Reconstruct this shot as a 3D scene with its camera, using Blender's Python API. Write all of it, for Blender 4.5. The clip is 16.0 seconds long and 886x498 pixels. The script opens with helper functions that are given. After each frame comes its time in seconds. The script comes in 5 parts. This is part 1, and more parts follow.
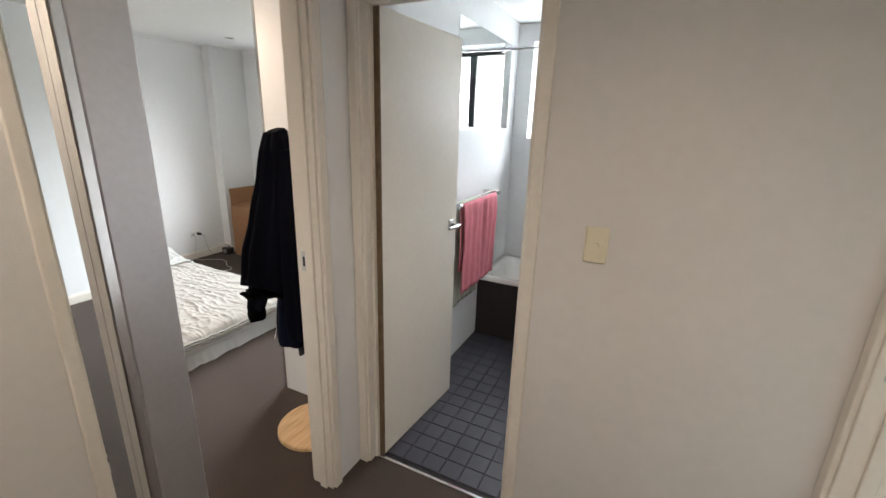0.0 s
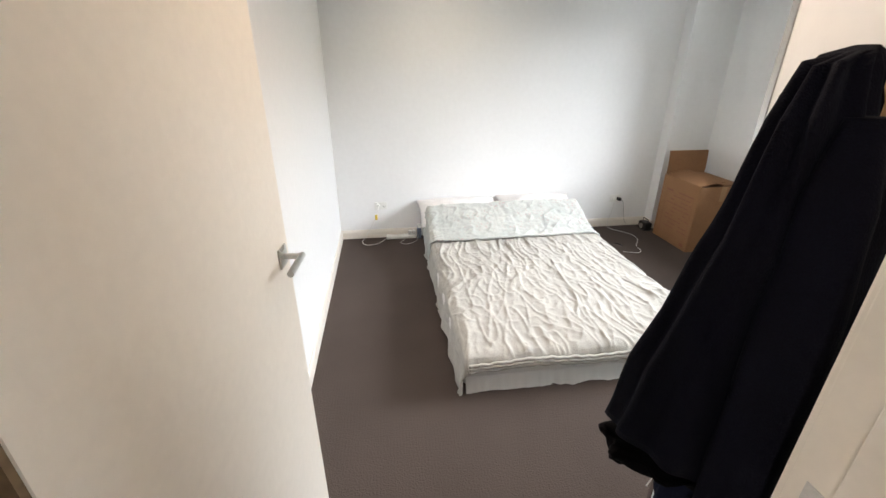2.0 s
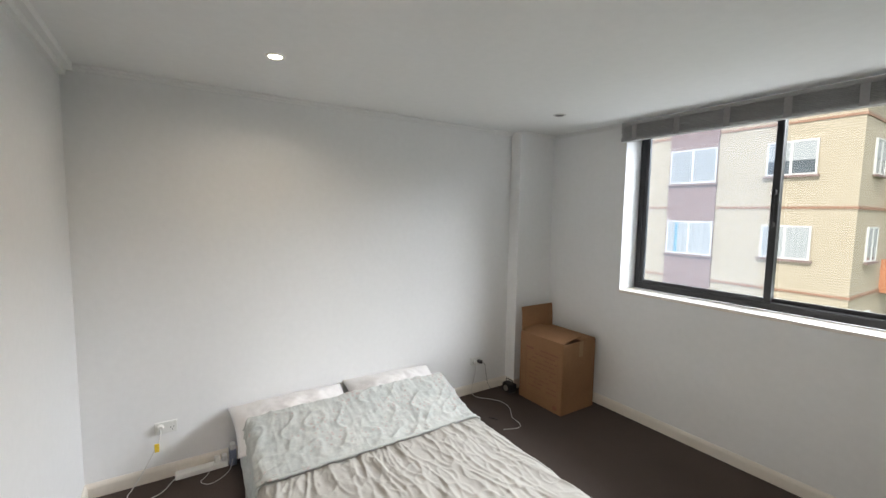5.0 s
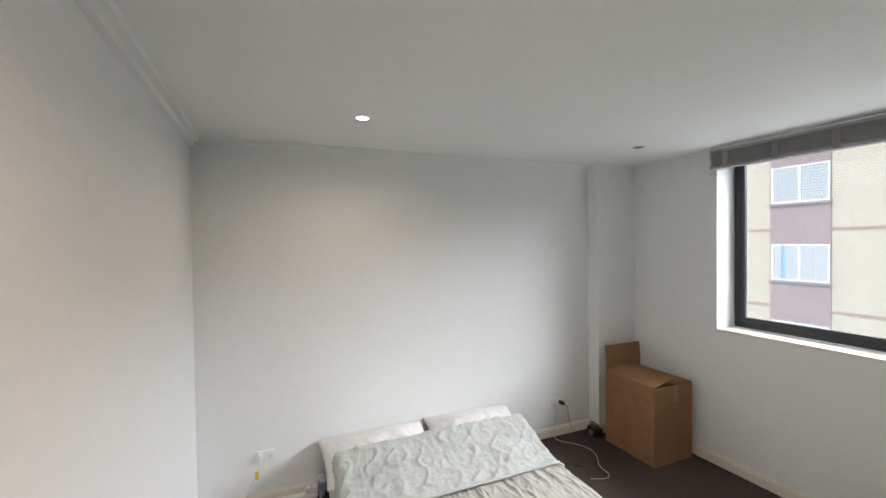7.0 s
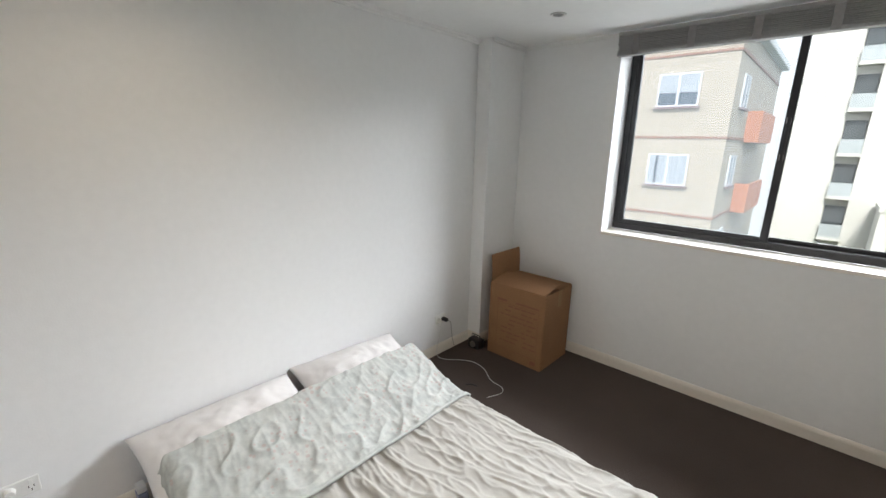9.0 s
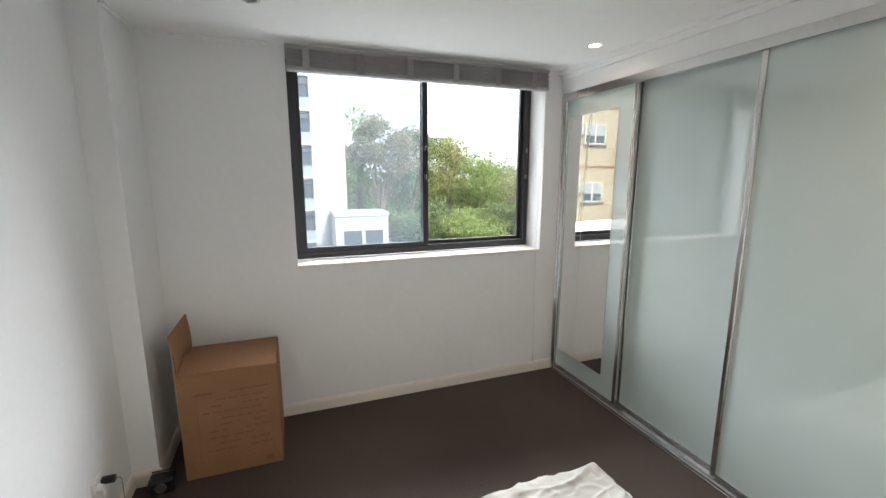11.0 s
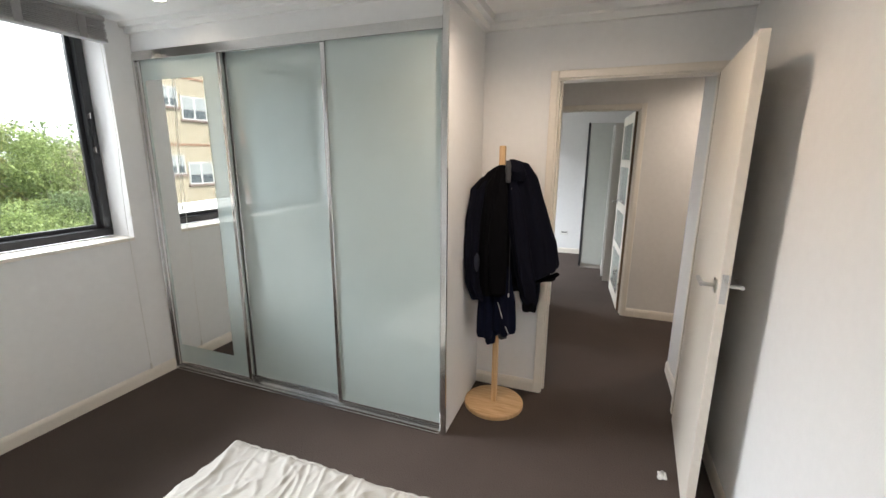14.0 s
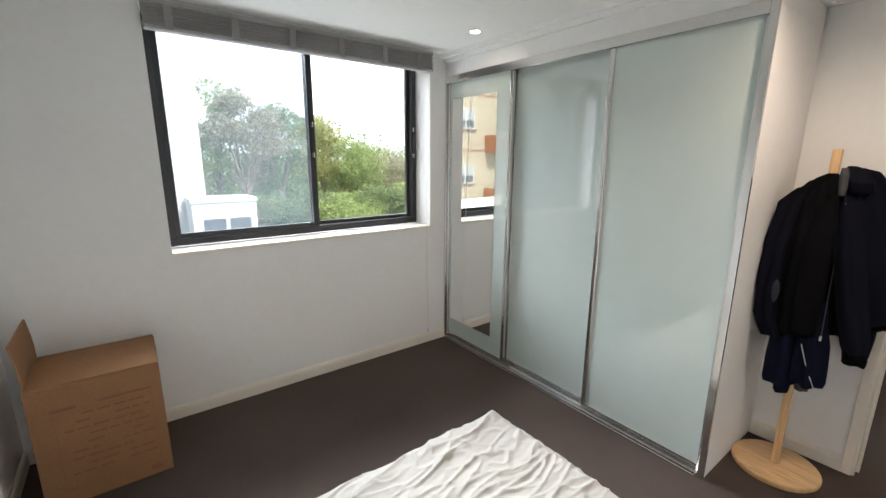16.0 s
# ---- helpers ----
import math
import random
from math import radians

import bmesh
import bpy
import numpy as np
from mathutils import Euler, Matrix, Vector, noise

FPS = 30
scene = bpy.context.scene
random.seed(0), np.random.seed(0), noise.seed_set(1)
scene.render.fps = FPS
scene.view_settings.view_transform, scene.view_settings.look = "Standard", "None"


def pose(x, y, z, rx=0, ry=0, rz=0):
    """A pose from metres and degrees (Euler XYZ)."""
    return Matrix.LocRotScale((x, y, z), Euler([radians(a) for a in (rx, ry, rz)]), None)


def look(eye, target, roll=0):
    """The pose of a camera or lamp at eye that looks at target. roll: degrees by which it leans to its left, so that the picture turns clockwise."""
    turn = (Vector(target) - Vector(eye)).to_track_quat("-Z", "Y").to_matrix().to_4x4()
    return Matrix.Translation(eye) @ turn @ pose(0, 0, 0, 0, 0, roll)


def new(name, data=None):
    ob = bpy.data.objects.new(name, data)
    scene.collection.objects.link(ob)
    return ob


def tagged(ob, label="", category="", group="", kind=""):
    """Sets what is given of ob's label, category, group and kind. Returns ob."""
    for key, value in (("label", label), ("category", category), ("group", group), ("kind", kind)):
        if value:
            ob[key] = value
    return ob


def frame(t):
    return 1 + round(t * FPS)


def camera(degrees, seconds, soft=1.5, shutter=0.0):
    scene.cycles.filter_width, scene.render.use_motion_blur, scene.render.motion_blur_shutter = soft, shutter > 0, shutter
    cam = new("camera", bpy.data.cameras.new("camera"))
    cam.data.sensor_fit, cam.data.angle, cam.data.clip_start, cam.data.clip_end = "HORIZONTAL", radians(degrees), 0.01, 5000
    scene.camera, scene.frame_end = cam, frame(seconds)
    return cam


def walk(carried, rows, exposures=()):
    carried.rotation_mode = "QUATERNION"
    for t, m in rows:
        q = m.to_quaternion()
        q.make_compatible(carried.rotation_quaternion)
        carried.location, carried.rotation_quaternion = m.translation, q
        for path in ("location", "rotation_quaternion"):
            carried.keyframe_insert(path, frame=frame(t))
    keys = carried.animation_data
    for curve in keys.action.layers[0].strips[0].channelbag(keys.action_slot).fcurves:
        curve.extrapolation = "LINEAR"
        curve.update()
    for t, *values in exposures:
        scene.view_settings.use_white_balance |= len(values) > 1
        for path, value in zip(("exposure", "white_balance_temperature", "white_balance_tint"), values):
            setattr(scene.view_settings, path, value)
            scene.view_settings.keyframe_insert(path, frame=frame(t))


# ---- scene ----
cam = camera(93.6, 16.0)
PATH = [
    (0, (4.751, -0.229, 1.6), (3.91, 1.496, 1.038), 1.7),
    (0.5, (4.586, 0.085, 1.589), (3.314, 1.503, 0.979), 1.9),
    (1, (4.339, 0.293, 1.58), (2.699, 1.218, 0.905), 1.5),
    (1.5, (4.084, 0.401, 1.566), (2.278, 0.79, 0.799), 0.7),
    (2, (3.84, 0.468, 1.553), (2.029, 0.715, 0.742), 0.0),
    (2.5, (3.554, 0.456, 1.572), (1.767, 0.962, 0.832), 0.2),
    (3, (3.349, 0.368, 1.585), (1.59, 1.155, 1.051), 1.3),
    (3.5, (3.227, 0.441, 1.626), (1.452, 1.314, 1.324), 1.4),
    (4, (3.126, 0.493, 1.649), (1.397, 1.483, 1.471), 1.4),
    (4.2, (3.081, 0.488, 1.652), (1.403, 1.564, 1.487), 1.2),
    (6.3, (2.928, 0.433, 1.685), (1.257, 1.516, 1.497), 0.7),
    (6.5, (2.931, 0.424, 1.696), (1.184, 1.384, 1.535), 0.4),
    (7, (2.992, 0.433, 1.729), (1.15, 1.211, 1.694), -0.7),
    (7.5, (2.946, 0.43, 1.729), (1.113, 1.22, 1.607), -0.8),
    (8, (2.75, 0.42, 1.668), (0.998, 1.317, 1.313), 0.1),
    (8.2, (2.629, 0.425, 1.647), (0.931, 1.395, 1.228), 0.5),
    (10.3, (1.203, 0.699, 1.699), (1.122, 2.661, 1.318), 0.4),
    (10.5, (1.071, 0.706, 1.664), (1.213, 2.668, 1.301), 0.3),
    (11, (0.861, 0.744, 1.632), (1.544, 2.591, 1.28), 0.0),
    (11.5, (0.811, 0.782, 1.643), (1.853, 2.446, 1.261), 0.2),
    (12, (0.762, 0.773, 1.626), (2.072, 2.23, 1.224), 0.2),
    (12.5, (0.773, 0.753, 1.62), (2.312, 1.96, 1.202), 0.2),
    (13, (0.81, 0.716, 1.614), (2.517, 1.666, 1.184), 0.2),
    (13.5, (0.869, 0.67, 1.603), (2.677, 1.406, 1.168), 0.3),
    (14, (0.885, 0.651, 1.591), (2.713, 1.336, 1.156), 0.4),
    (14.5, (0.862, 0.687, 1.602), (2.604, 1.562, 1.154), 0.6),
    (15, (0.808, 0.716, 1.608), (2.372, 1.878, 1.157), 0.6),
    (15.5, (0.747, 0.742, 1.612), (2.113, 2.133, 1.166), 0.6),
    (16, (0.723, 0.733, 1.601), (1.904, 2.29, 1.173), 0.4),
]
walk(cam, [(t, look(eye, target, roll)) for t, eye, target, roll in PATH], exposures=[(0, 2.35), (1.0, 2.4), (1.5, 2.45), (2.0, 2.42), (2.5, 2.2), (3.5, 1.88), (8, 1.88), (11, 2.03), (16, 2.12)])

# ---- world, sun, exposure ----
sky_world = bpy.data.worlds.new("sky")
scene.world = sky_world
sky_world.use_nodes = True
wn, wl = sky_world.node_tree.nodes, sky_world.node_tree.links
wn.clear()
w_out = wn.new("ShaderNodeOutputWorld")
w_bg = wn.new("ShaderNodeBackground")
w_sky = wn.new("ShaderNodeTexSky")
w_sky.sky_type = "NISHITA"
w_sky.sun_disc = False
w_sky.sun_elevation = radians(52)
w_sky.sun_rotation = radians(160)
w_co = wn.new("ShaderNodeTexCoord")
w_map = wn.new("ShaderNodeMapping")
w_map.inputs["Scale"].default_value = (1.6, 1.6, 4.5)
w_noise = wn.new("ShaderNodeTexNoise")
w_noise.inputs["Scale"].default_value = 2.2
w_noise.inputs["Detail"].default_value = 6
w_ramp = wn.new("ShaderNodeValToRGB")
w_ramp.color_ramp.elements[0].position = 0.34
w_ramp.color_ramp.elements[0].color = (0.55, 0.55, 0.55, 1)
w_ramp.color_ramp.elements[1].position = 0.62
w_ramp.color_ramp.elements[1].color = (1, 1, 1, 1)
w_mix = wn.new("ShaderNodeMix")
w_mix.data_type = "RGBA"
w_mix.inputs["B"].default_value = (16.5, 17.0, 17.8, 1)
wl.new(w_co.outputs["Generated"], w_map.inputs["Vector"])
wl.new(w_map.outputs["Vector"], w_noise.inputs["Vector"])
wl.new(w_noise.outputs["Fac"], w_ramp.inputs["Fac"])
wl.new(w_ramp.outputs["Color"], w_mix.inputs["Factor"])
wl.new(w_sky.outputs["Color"], w_mix.inputs["A"])
wl.new(w_mix.outputs["Result"], w_bg.inputs["Color"])
w_bg.inputs["Strength"].default_value = 0.095
wl.new(w_bg.outputs["Background"], w_out.inputs["Surface"])

sun_data = bpy.data.lights.new("sun", "SUN")
sun_data.energy = 3.5
sun_data.angle = radians(10)
sun_data.color = (1.0, 0.95, 0.86)
sun = new("sun", sun_data)
sun.matrix_world = look((8, -20, 30), (0, 10, 0))


def spot(name, x, y, z, watts, size=100, colour=(1.0, 0.78, 0.55)):
    d = bpy.data.lights.new(name, "SPOT")
    d.energy, d.spot_size, d.spot_blend, d.color = watts, radians(size), 0.7, colour
    d.shadow_soft_size = 0.03
    o = new(name, d)
    o.matrix_world = look((x, y, z), (x, y, 0.001))
    return o




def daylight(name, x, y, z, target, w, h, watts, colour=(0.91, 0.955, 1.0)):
    """An area lamp added in or beyond a window's opening, in place of light from outside."""
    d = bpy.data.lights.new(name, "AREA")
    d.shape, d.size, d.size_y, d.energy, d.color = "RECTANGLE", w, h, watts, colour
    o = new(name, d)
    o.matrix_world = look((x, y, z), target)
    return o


# large added lamp, hung unseen well outside the window, stands in for sky light
daylight("sky_light_window", 3.2, 10.0, 5.6, (1.7, 2.5, 1.6), 10.0, 4.4, 1230, (0.90, 0.94, 1.0))
# added fill lamp, unseen below the sill, throws bounce light up at the ceiling
daylight("sill_up_fill", 1.8, 4.3, 0.82, (1.4, 1.4, 2.3), 1.8, 0.7, 6)
daylight("sky_light_bathroom", 4.13, 3.75, 1.9, (4.1, 1.5, 1.0), 0.9, 0.7, 3)
daylight("sky_light_second_room", 6.7, 3.75, 1.65, (6.5, 0.5, 0.8), 1.5, 1.2, 5)

# ---- helpers of this scene ----
ORG = {}


def thing(name, loc, label, category, group="", kind=""):
    e = new(name)
    e.empty_display_size = 0.1
    e.location = loc
    ORG[e] = Vector(loc)
    return tagged(e, label, category, group, kind)


def part(name, bm, material, parent=None, label="", smooth=False):
    """Links a bmesh, drawn in world coordinates, as one mesh under a thing or a part."""
    me = bpy.data.meshes.new(name)
    if parent is not None:
        bmesh.ops.translate(bm, verts=bm.verts[:], vec=-ORG[parent])
    bm.normal_update()
    bm.to_mesh(me)
    bm.free()
    if material:
        me.materials.append(material)
    if smooth:
        me.polygons.foreach_set("use_smooth", [True] * len(me.polygons))
    o = new(name, me)
    if parent is not None:
        o.parent = parent
        ORG[o] = ORG[parent].copy()
    else:
        ORG[o] = Vector((0, 0, 0))
    return tagged(o, label) if label else o


def structure(name, bm, material, label, category, smooth=False):
    return tagged(part(name, bm, material, smooth=smooth), label, category, kind="structure")


def box(x0, y0, z0, x1, y1, z1, bevel=0.0, seg=1, bm=None, m=None):
    """A box, its edges rounded, added to bm or to a new bmesh."""
    b = bmesh.new()
    x0, x1, y0, y1, z0, z1 = min(x0, x1), max(x0, x1), min(y0, y1), max(y0, y1), min(z0, z1), max(z0, z1)
    bmesh.ops.create_cube(b, size=1, matrix=Matrix.LocRotScale(((x0 + x1) / 2, (y0 + y1) / 2, (z0 + z1) / 2), None, (x1 - x0, y1 - y0, z1 - z0)))
    if bevel:
        bmesh.ops.bevel(b, geom=b.edges[:], offset=bevel, segments=seg, affect="EDGES", profile=0.5)
    if m is not None:
        bmesh.ops.transform(b, matrix=m, verts=b.verts[:])
    if bm is None:
        return b
    return join(bm, b)


def join(bm, b):
    me = bpy.data.meshes.new("tmp")
    b.to_mesh(me)
    b.free()
    bm.from_mesh(me)
    bpy.data.meshes.remove(me)
    return bm


def rod(p, q, r, n=12, r2=None, bm=None, caps=True):
    b = bmesh.new()
    p, q = Vector(p), Vector(q)
    d = q - p
    m = Matrix.Translation((p + q) / 2) @ d.to_track_quat("Z", "Y").to_matrix().to_4x4()
    bmesh.ops.create_cone(b, cap_ends=caps, segments=n, radius1=r, radius2=r if r2 is None else r2, depth=d.length, matrix=m)
    return b if bm is None else join(bm, b)


def tube(points, r, n=8, bm=None):
    """A bent round bar or cable along points."""
    b = bmesh.new() if bm is None else bm
    pts = [Vector(p) for p in points]
    rings = []
    up = Vector((0, 0, 1))
    for i, p in enumerate(pts):
        d = (pts[min(i + 1, len(pts) - 1)] - pts[max(i - 1, 0)]).normalized()
        a = d.cross(up if abs(d.z) < 0.95 else Vector((1, 0, 0))).normalized()
        c = d.cross(a)
        rings.append([b.verts.new(p + r * (math.cos(k * 2 * math.pi / n) * a + math.sin(k * 2 * math.pi / n) * c)) for k in range(n)])
    for s, e in zip(rings, rings[1:]):
        for k in range(n):
            b.faces.new((s[k], s[(k + 1) % n], e[(k + 1) % n], e[k]))
    b.faces.new(rings[0][::-1])
    b.faces.new(rings[-1])
    bmesh.ops.recalc_face_normals(b, faces=b.faces[:])
    return b


def smooth_path(points, steps=8):
    """A rounded path through points (Catmull-Rom)."""
    p = [Vector(a) for a in points]
    p = [p[0]] + p + [p[-1]]
    out = []
    for a, b, c, d in zip(p, p[1:], p[2:], p[3:]):
        for k in range(steps):
            t = k / steps
            out.append(0.5 * (2 * b + (c - a) * t + (2 * a - 5 * b + 4 * c - d) * t * t + (3 * b - a - 3 * c + d) * t ** 3))
    return out + [p[-2]]


def slab(axis, a0, a1, u0, u1, z0, z1, holes=()):
    """A wall slab from a0 to a1 along axis, spanning u (the other level axis) and z, with openings (u0, u1, z0, z1) through it."""
    us = sorted({u0, u1, *[h[i] for h in holes for i in (0, 1) if u0 < h[i] < u1]})
    zs = sorted({z0, z1, *[h[i] for h in holes for i in (2, 3) if z0 < h[i] < z1]})

    def solid(i, k):
        if not (0 <= i < len(us) - 1 and 0 <= k < len(zs) - 1):
            return False
        u, z = (us[i] + us[i + 1]) / 2, (zs[k] + zs[k + 1]) / 2
        return not any(h[0] < u < h[1] and h[2] < z < h[3] for h in holes)

    b = bmesh.new()

    def P(a, u, z):
        return b.verts.new((a, u, z) if axis == "x" else (u, a, z))

    for i in range(len(us) - 1):
        for k in range(len(zs) - 1):
            if not solid(i, k):
                continue
            ul, uh, zl, zh = us[i], us[i + 1], zs[k], zs[k + 1]
            for a in (a0, a1):
                b.faces.new([P(a, ul, zl), P(a, uh, zl), P(a, uh, zh), P(a, ul, zh)])
            if not solid(i - 1, k):
                b.faces.new([P(a0, ul, zl), P(a1, ul, zl), P(a1, ul, zh), P(a0, ul, zh)])
            if not solid(i + 1, k):
                b.faces.new([P(a0, uh, zl), P(a1, uh, zl), P(a1, uh, zh), P(a0, uh, zh)])
            if not solid(i, k - 1):
                b.faces.new([P(a0, ul, zl), P(a1, ul, zl), P(a1, uh, zl), P(a0, uh, zl)])
            if not solid(i, k + 1):
                b.faces.new([P(a0, ul, zh), P(a1, ul, zh), P(a1, uh, zh), P(a0, uh, zh)])
    bmesh.ops.remove_doubles(b, verts=b.verts[:], dist=1e-5)
    bmesh.ops.recalc_face_normals(b, faces=b.faces[:])
    return b


# ---- materials ----
def material(name, colour, rough=0.6, metal=0.0, vary=0.08, scale=3.0, fine=60.0, bump=0.0, bump_scale=200.0, spec=0.5, coat=0.0, colour2=None, rough_vary=0.1):
    """A surface whose colour drifts at two scales, with fine relief."""
    m = bpy.data.materials.new(name)
    m.use_nodes = True
    n, l = m.node_tree.nodes, m.node_tree.links
    p = n["Principled BSDF"]
    p.inputs["Metallic"].default_value = metal
    p.inputs["Specular IOR Level"].default_value = spec
    p.inputs["Coat Weight"].default_value = coat
    co = n.new("ShaderNodeTexCoord")
    big, small = n.new("ShaderNodeTexNoise"), n.new("ShaderNodeTexNoise")
    big.inputs["Scale"].default_value, big.inputs["Detail"].default_value = scale, 4
    small.inputs["Scale"].default_value, small.inputs["Detail"].default_value = fine, 3
    l.new(co.outputs["Object"], big.inputs["Vector"])
    l.new(co.outputs["Object"], small.inputs["Vector"])
    add = n.new("ShaderNodeMath")
    add.operation = "ADD"
    l.new(big.outputs["Fac"], add.inputs[0])
    l.new(small.outputs["Fac"], add.inputs[1])
    ramp = n.new("ShaderNodeMapRange")
    ramp.inputs["From Min"].default_value, ramp.inputs["From Max"].default_value = 0.7, 1.3
    l.new(add.outputs[0], ramp.inputs["Value"])
    mix = n.new("ShaderNodeMix")
    mix.data_type = "RGBA"
    c2 = colour2 or [min(1, c * (1 + vary)) for c in colour]
    mix.inputs["A"].default_value = (*[c * (1 - vary) for c in colour], 1)
    mix.inputs["B"].default_value = (*c2, 1)
    l.new(ramp.outputs[0], mix.inputs["Factor"])
    l.new(mix.outputs["Result"], p.inputs["Base Color"])
    rr = n.new("ShaderNodeMapRange")
    rr.inputs["To Min"].default_value, rr.inputs["To Max"].default_value = max(0.0, rough * (1 - rough_vary)), min(1.0, rough * (1 + rough_vary))
    l.new(big.outputs["Fac"], rr.inputs["Value"])
    l.new(rr.outputs[0], p.inputs["Roughness"])
    if bump:
        bn, bt = n.new("ShaderNodeBump"), n.new("ShaderNodeTexNoise")
        bt.inputs["Scale"].default_value, bt.inputs["Detail"].default_value = bump_scale, 2
        l.new(co.outputs["Object"], bt.inputs["Vector"])
        l.new(bt.outputs["Fac"], bn.inputs["Height"])
        bn.inputs["Strength"].default_value = bump
        bn.inputs["Distance"].default_value = 0.01
        l.new(bn.outputs["Normal"], p.inputs["Normal"])
    return m


def glass(name, tint=(0.97, 0.99, 0.985), amount=0.9):
    m = bpy.data.materials.new(name)
    m.use_nodes = True
    n, l = m.node_tree.nodes, m.node_tree.links
    n.clear()
    out, mix, tr, gl, fr = n.new("ShaderNodeOutputMaterial"), n.new("ShaderNodeMixShader"), n.new("ShaderNodeBsdfTransparent"), n.new("ShaderNodeBsdfGlossy"), n.new("ShaderNodeFresnel")
    tr.inputs["Color"].default_value = (*tint, 1)
    gl.inputs["Roughness"].default_value = 0.01
    fr.inputs["IOR"].default_value = 1.4
    l.new(fr.outputs[0], mix.inputs[0])
    l.new(tr.outputs[0], mix.inputs[1])
    l.new(gl.outputs[0], mix.inputs[2])
    l.new(mix.outputs[0], out.inputs["Surface"])
    return m


def carpet_material():
    m = material("carpet", (0.079, 0.0625, 0.055), 0.95, vary=0.2, scale=1.3, fine=420, spec=0.1)
    n, l = m.node_tree.nodes, m.node_tree.links
    co = [a for a in n if a.type == "TEX_COORD"][0]
    vo, bn, wv = n.new("ShaderNodeTexVoronoi"), n.new("ShaderNodeBump"), n.new("ShaderNodeTexWave")
    vo.inputs["Scale"].default_value = 170
    wv.inputs["Scale"].default_value, wv.inputs["Distortion"].default_value = 22, 1.5
    wv.bands_direction = "Y"
    add = n.new("ShaderNodeMath")
    l.new(co.outputs["Object"], vo.inputs["Vector"])
    l.new(co.outputs["Object"], wv.inputs["Vector"])
    l.new(vo.outputs["Distance"], add.inputs[0])
    soft_rib = n.new("ShaderNodeMath")
    soft_rib.operation = "MULTIPLY"
    soft_rib.inputs[1].default_value = 0.1
    l.new(wv.outputs["Fac"], soft_rib.inputs[0])
    l.new(soft_rib.outputs[0], add.inputs[1])
    l.new(add.outputs[0], bn.inputs["Height"])
    bn.inputs["Strength"].default_value, bn.inputs["Distance"].default_value = 0.5, 0.006
    l.new(bn.outputs[0], n["Principled BSDF"].inputs["Normal"])
    return m


def wood_material(name, light, dark, stretch=(2, 30, 2), rough=0.45):
    m = material(name, light, rough, vary=0.1, bump=0.05, bump_scale=90)
    n, l = m.node_tree.nodes, m.node_tree.links
    co = [a for a in n if a.type == "TEX_COORD"][0]
    mp, ns, mx = n.new("ShaderNodeMapping"), n.new("ShaderNodeTexNoise"), n.new("ShaderNodeMix")
    mp.inputs["Scale"].default_value = stretch
    ns.inputs["Scale"].default_value, ns.inputs["Detail"].default_value, ns.inputs["Distortion"].default_value = 3, 6, 0.6
    mx.data_type = "RGBA"
    mx.inputs["A"].default_value, mx.inputs["B"].default_value = (*dark, 1), (*light, 1)
    rp = n.new("ShaderNodeMapRange")
    rp.inputs["From Min"].default_value, rp.inputs["From Max"].default_value = 0.35, 0.65
    l.new(co.outputs["Object"], mp.inputs["Vector"])
    l.new(mp.outputs[0], ns.inputs["Vector"])
    l.new(ns.outputs["Fac"], rp.inputs["Value"])
    l.new(rp.outputs[0], mx.inputs["Factor"])
    l.new(mx.outputs["Result"], n["Principled BSDF"].inputs["Base Color"])
    return m


WALL = material("white_wall_paint", (0.785, 0.785, 0.78), 0.55, vary=0.02, scale=1.2, fine=25, bump=0.05, bump_scale=140, spec=0.3)
HALL = material("cream_wall_paint", (0.69, 0.67, 0.645), 0.5, vary=0.03, scale=1.2, fine=25, bump=0.06, bump_scale=140, spec=0.3)
CEIL = material("ceiling_paint", (0.80, 0.80, 0.785), 0.75, vary=0.02, scale=1.0, fine=20, bump=0.04, bump_scale=160, spec=0.2)
TRIM = material("gloss_trim_paint", (0.76, 0.71, 0.635), 0.32, vary=0.03, scale=4, fine=50, bump=0.03, bump_scale=60)
DOOR = material("door_paint", (0.77, 0.72, 0.64), 0.35, vary=0.03, scale=2, fine=40, bump=0.04, bump_scale=70)
CARPET = carpet_material()
CHROME = material("brushed_aluminium", (0.70, 0.69, 0.68), 0.19, metal=1, vary=0.05, scale=3, fine=120)
STEEL = material("satin_steel", (0.58, 0.57, 0.55), 0.28, metal=1, vary=0.08, scale=9, fine=150)
POST = material("satin_grey_aluminium", (0.50, 0.49, 0.50), 0.38, metal=1, vary=0.05, scale=3, fine=120)
MIRROR = material("mirror_silver", (0.90, 0.92, 0.91), 0.004, metal=1, vary=0.005, rough_vary=0)
FROST = material("white_backed_glass", (0.50, 0.575, 0.55), 0.02, vary=0.015, scale=1, fine=8, coat=1.0, spec=1.0, rough_vary=0.2)
LAMINATE = material("white_laminate", (0.60, 0.565, 0.515), 0.22, vary=0.02, scale=2, fine=30)
BLACK_AL = material("black_powder_coat", (0.022, 0.023, 0.026), 0.38, vary=0.2, scale=6, fine=200, bump=0.03, bump_scale=400)
GLASS = glass("window_glass", (0.66, 0.67, 0.66))
GLASS_HAZE = glass("hazy_window_glass", (0.60, 0.62, 0.645))
h_n, h_l = GLASS_HAZE.node_tree.nodes, GLASS_HAZE.node_tree.links
h_tl, h_mix = h_n.new("ShaderNodeBsdfTranslucent"), h_n.new("ShaderNodeMixShader")
h_tl.inputs["Color"].default_value = (0.62, 0.76, 0.88, 1)
h_mix.inputs[0].default_value = 0.02
h_out = [a for a in h_n if a.type == "OUTPUT_MATERIAL"][0]
h_l.new(h_out.inputs["Surface"].links[0].from_socket, h_mix.inputs[1])
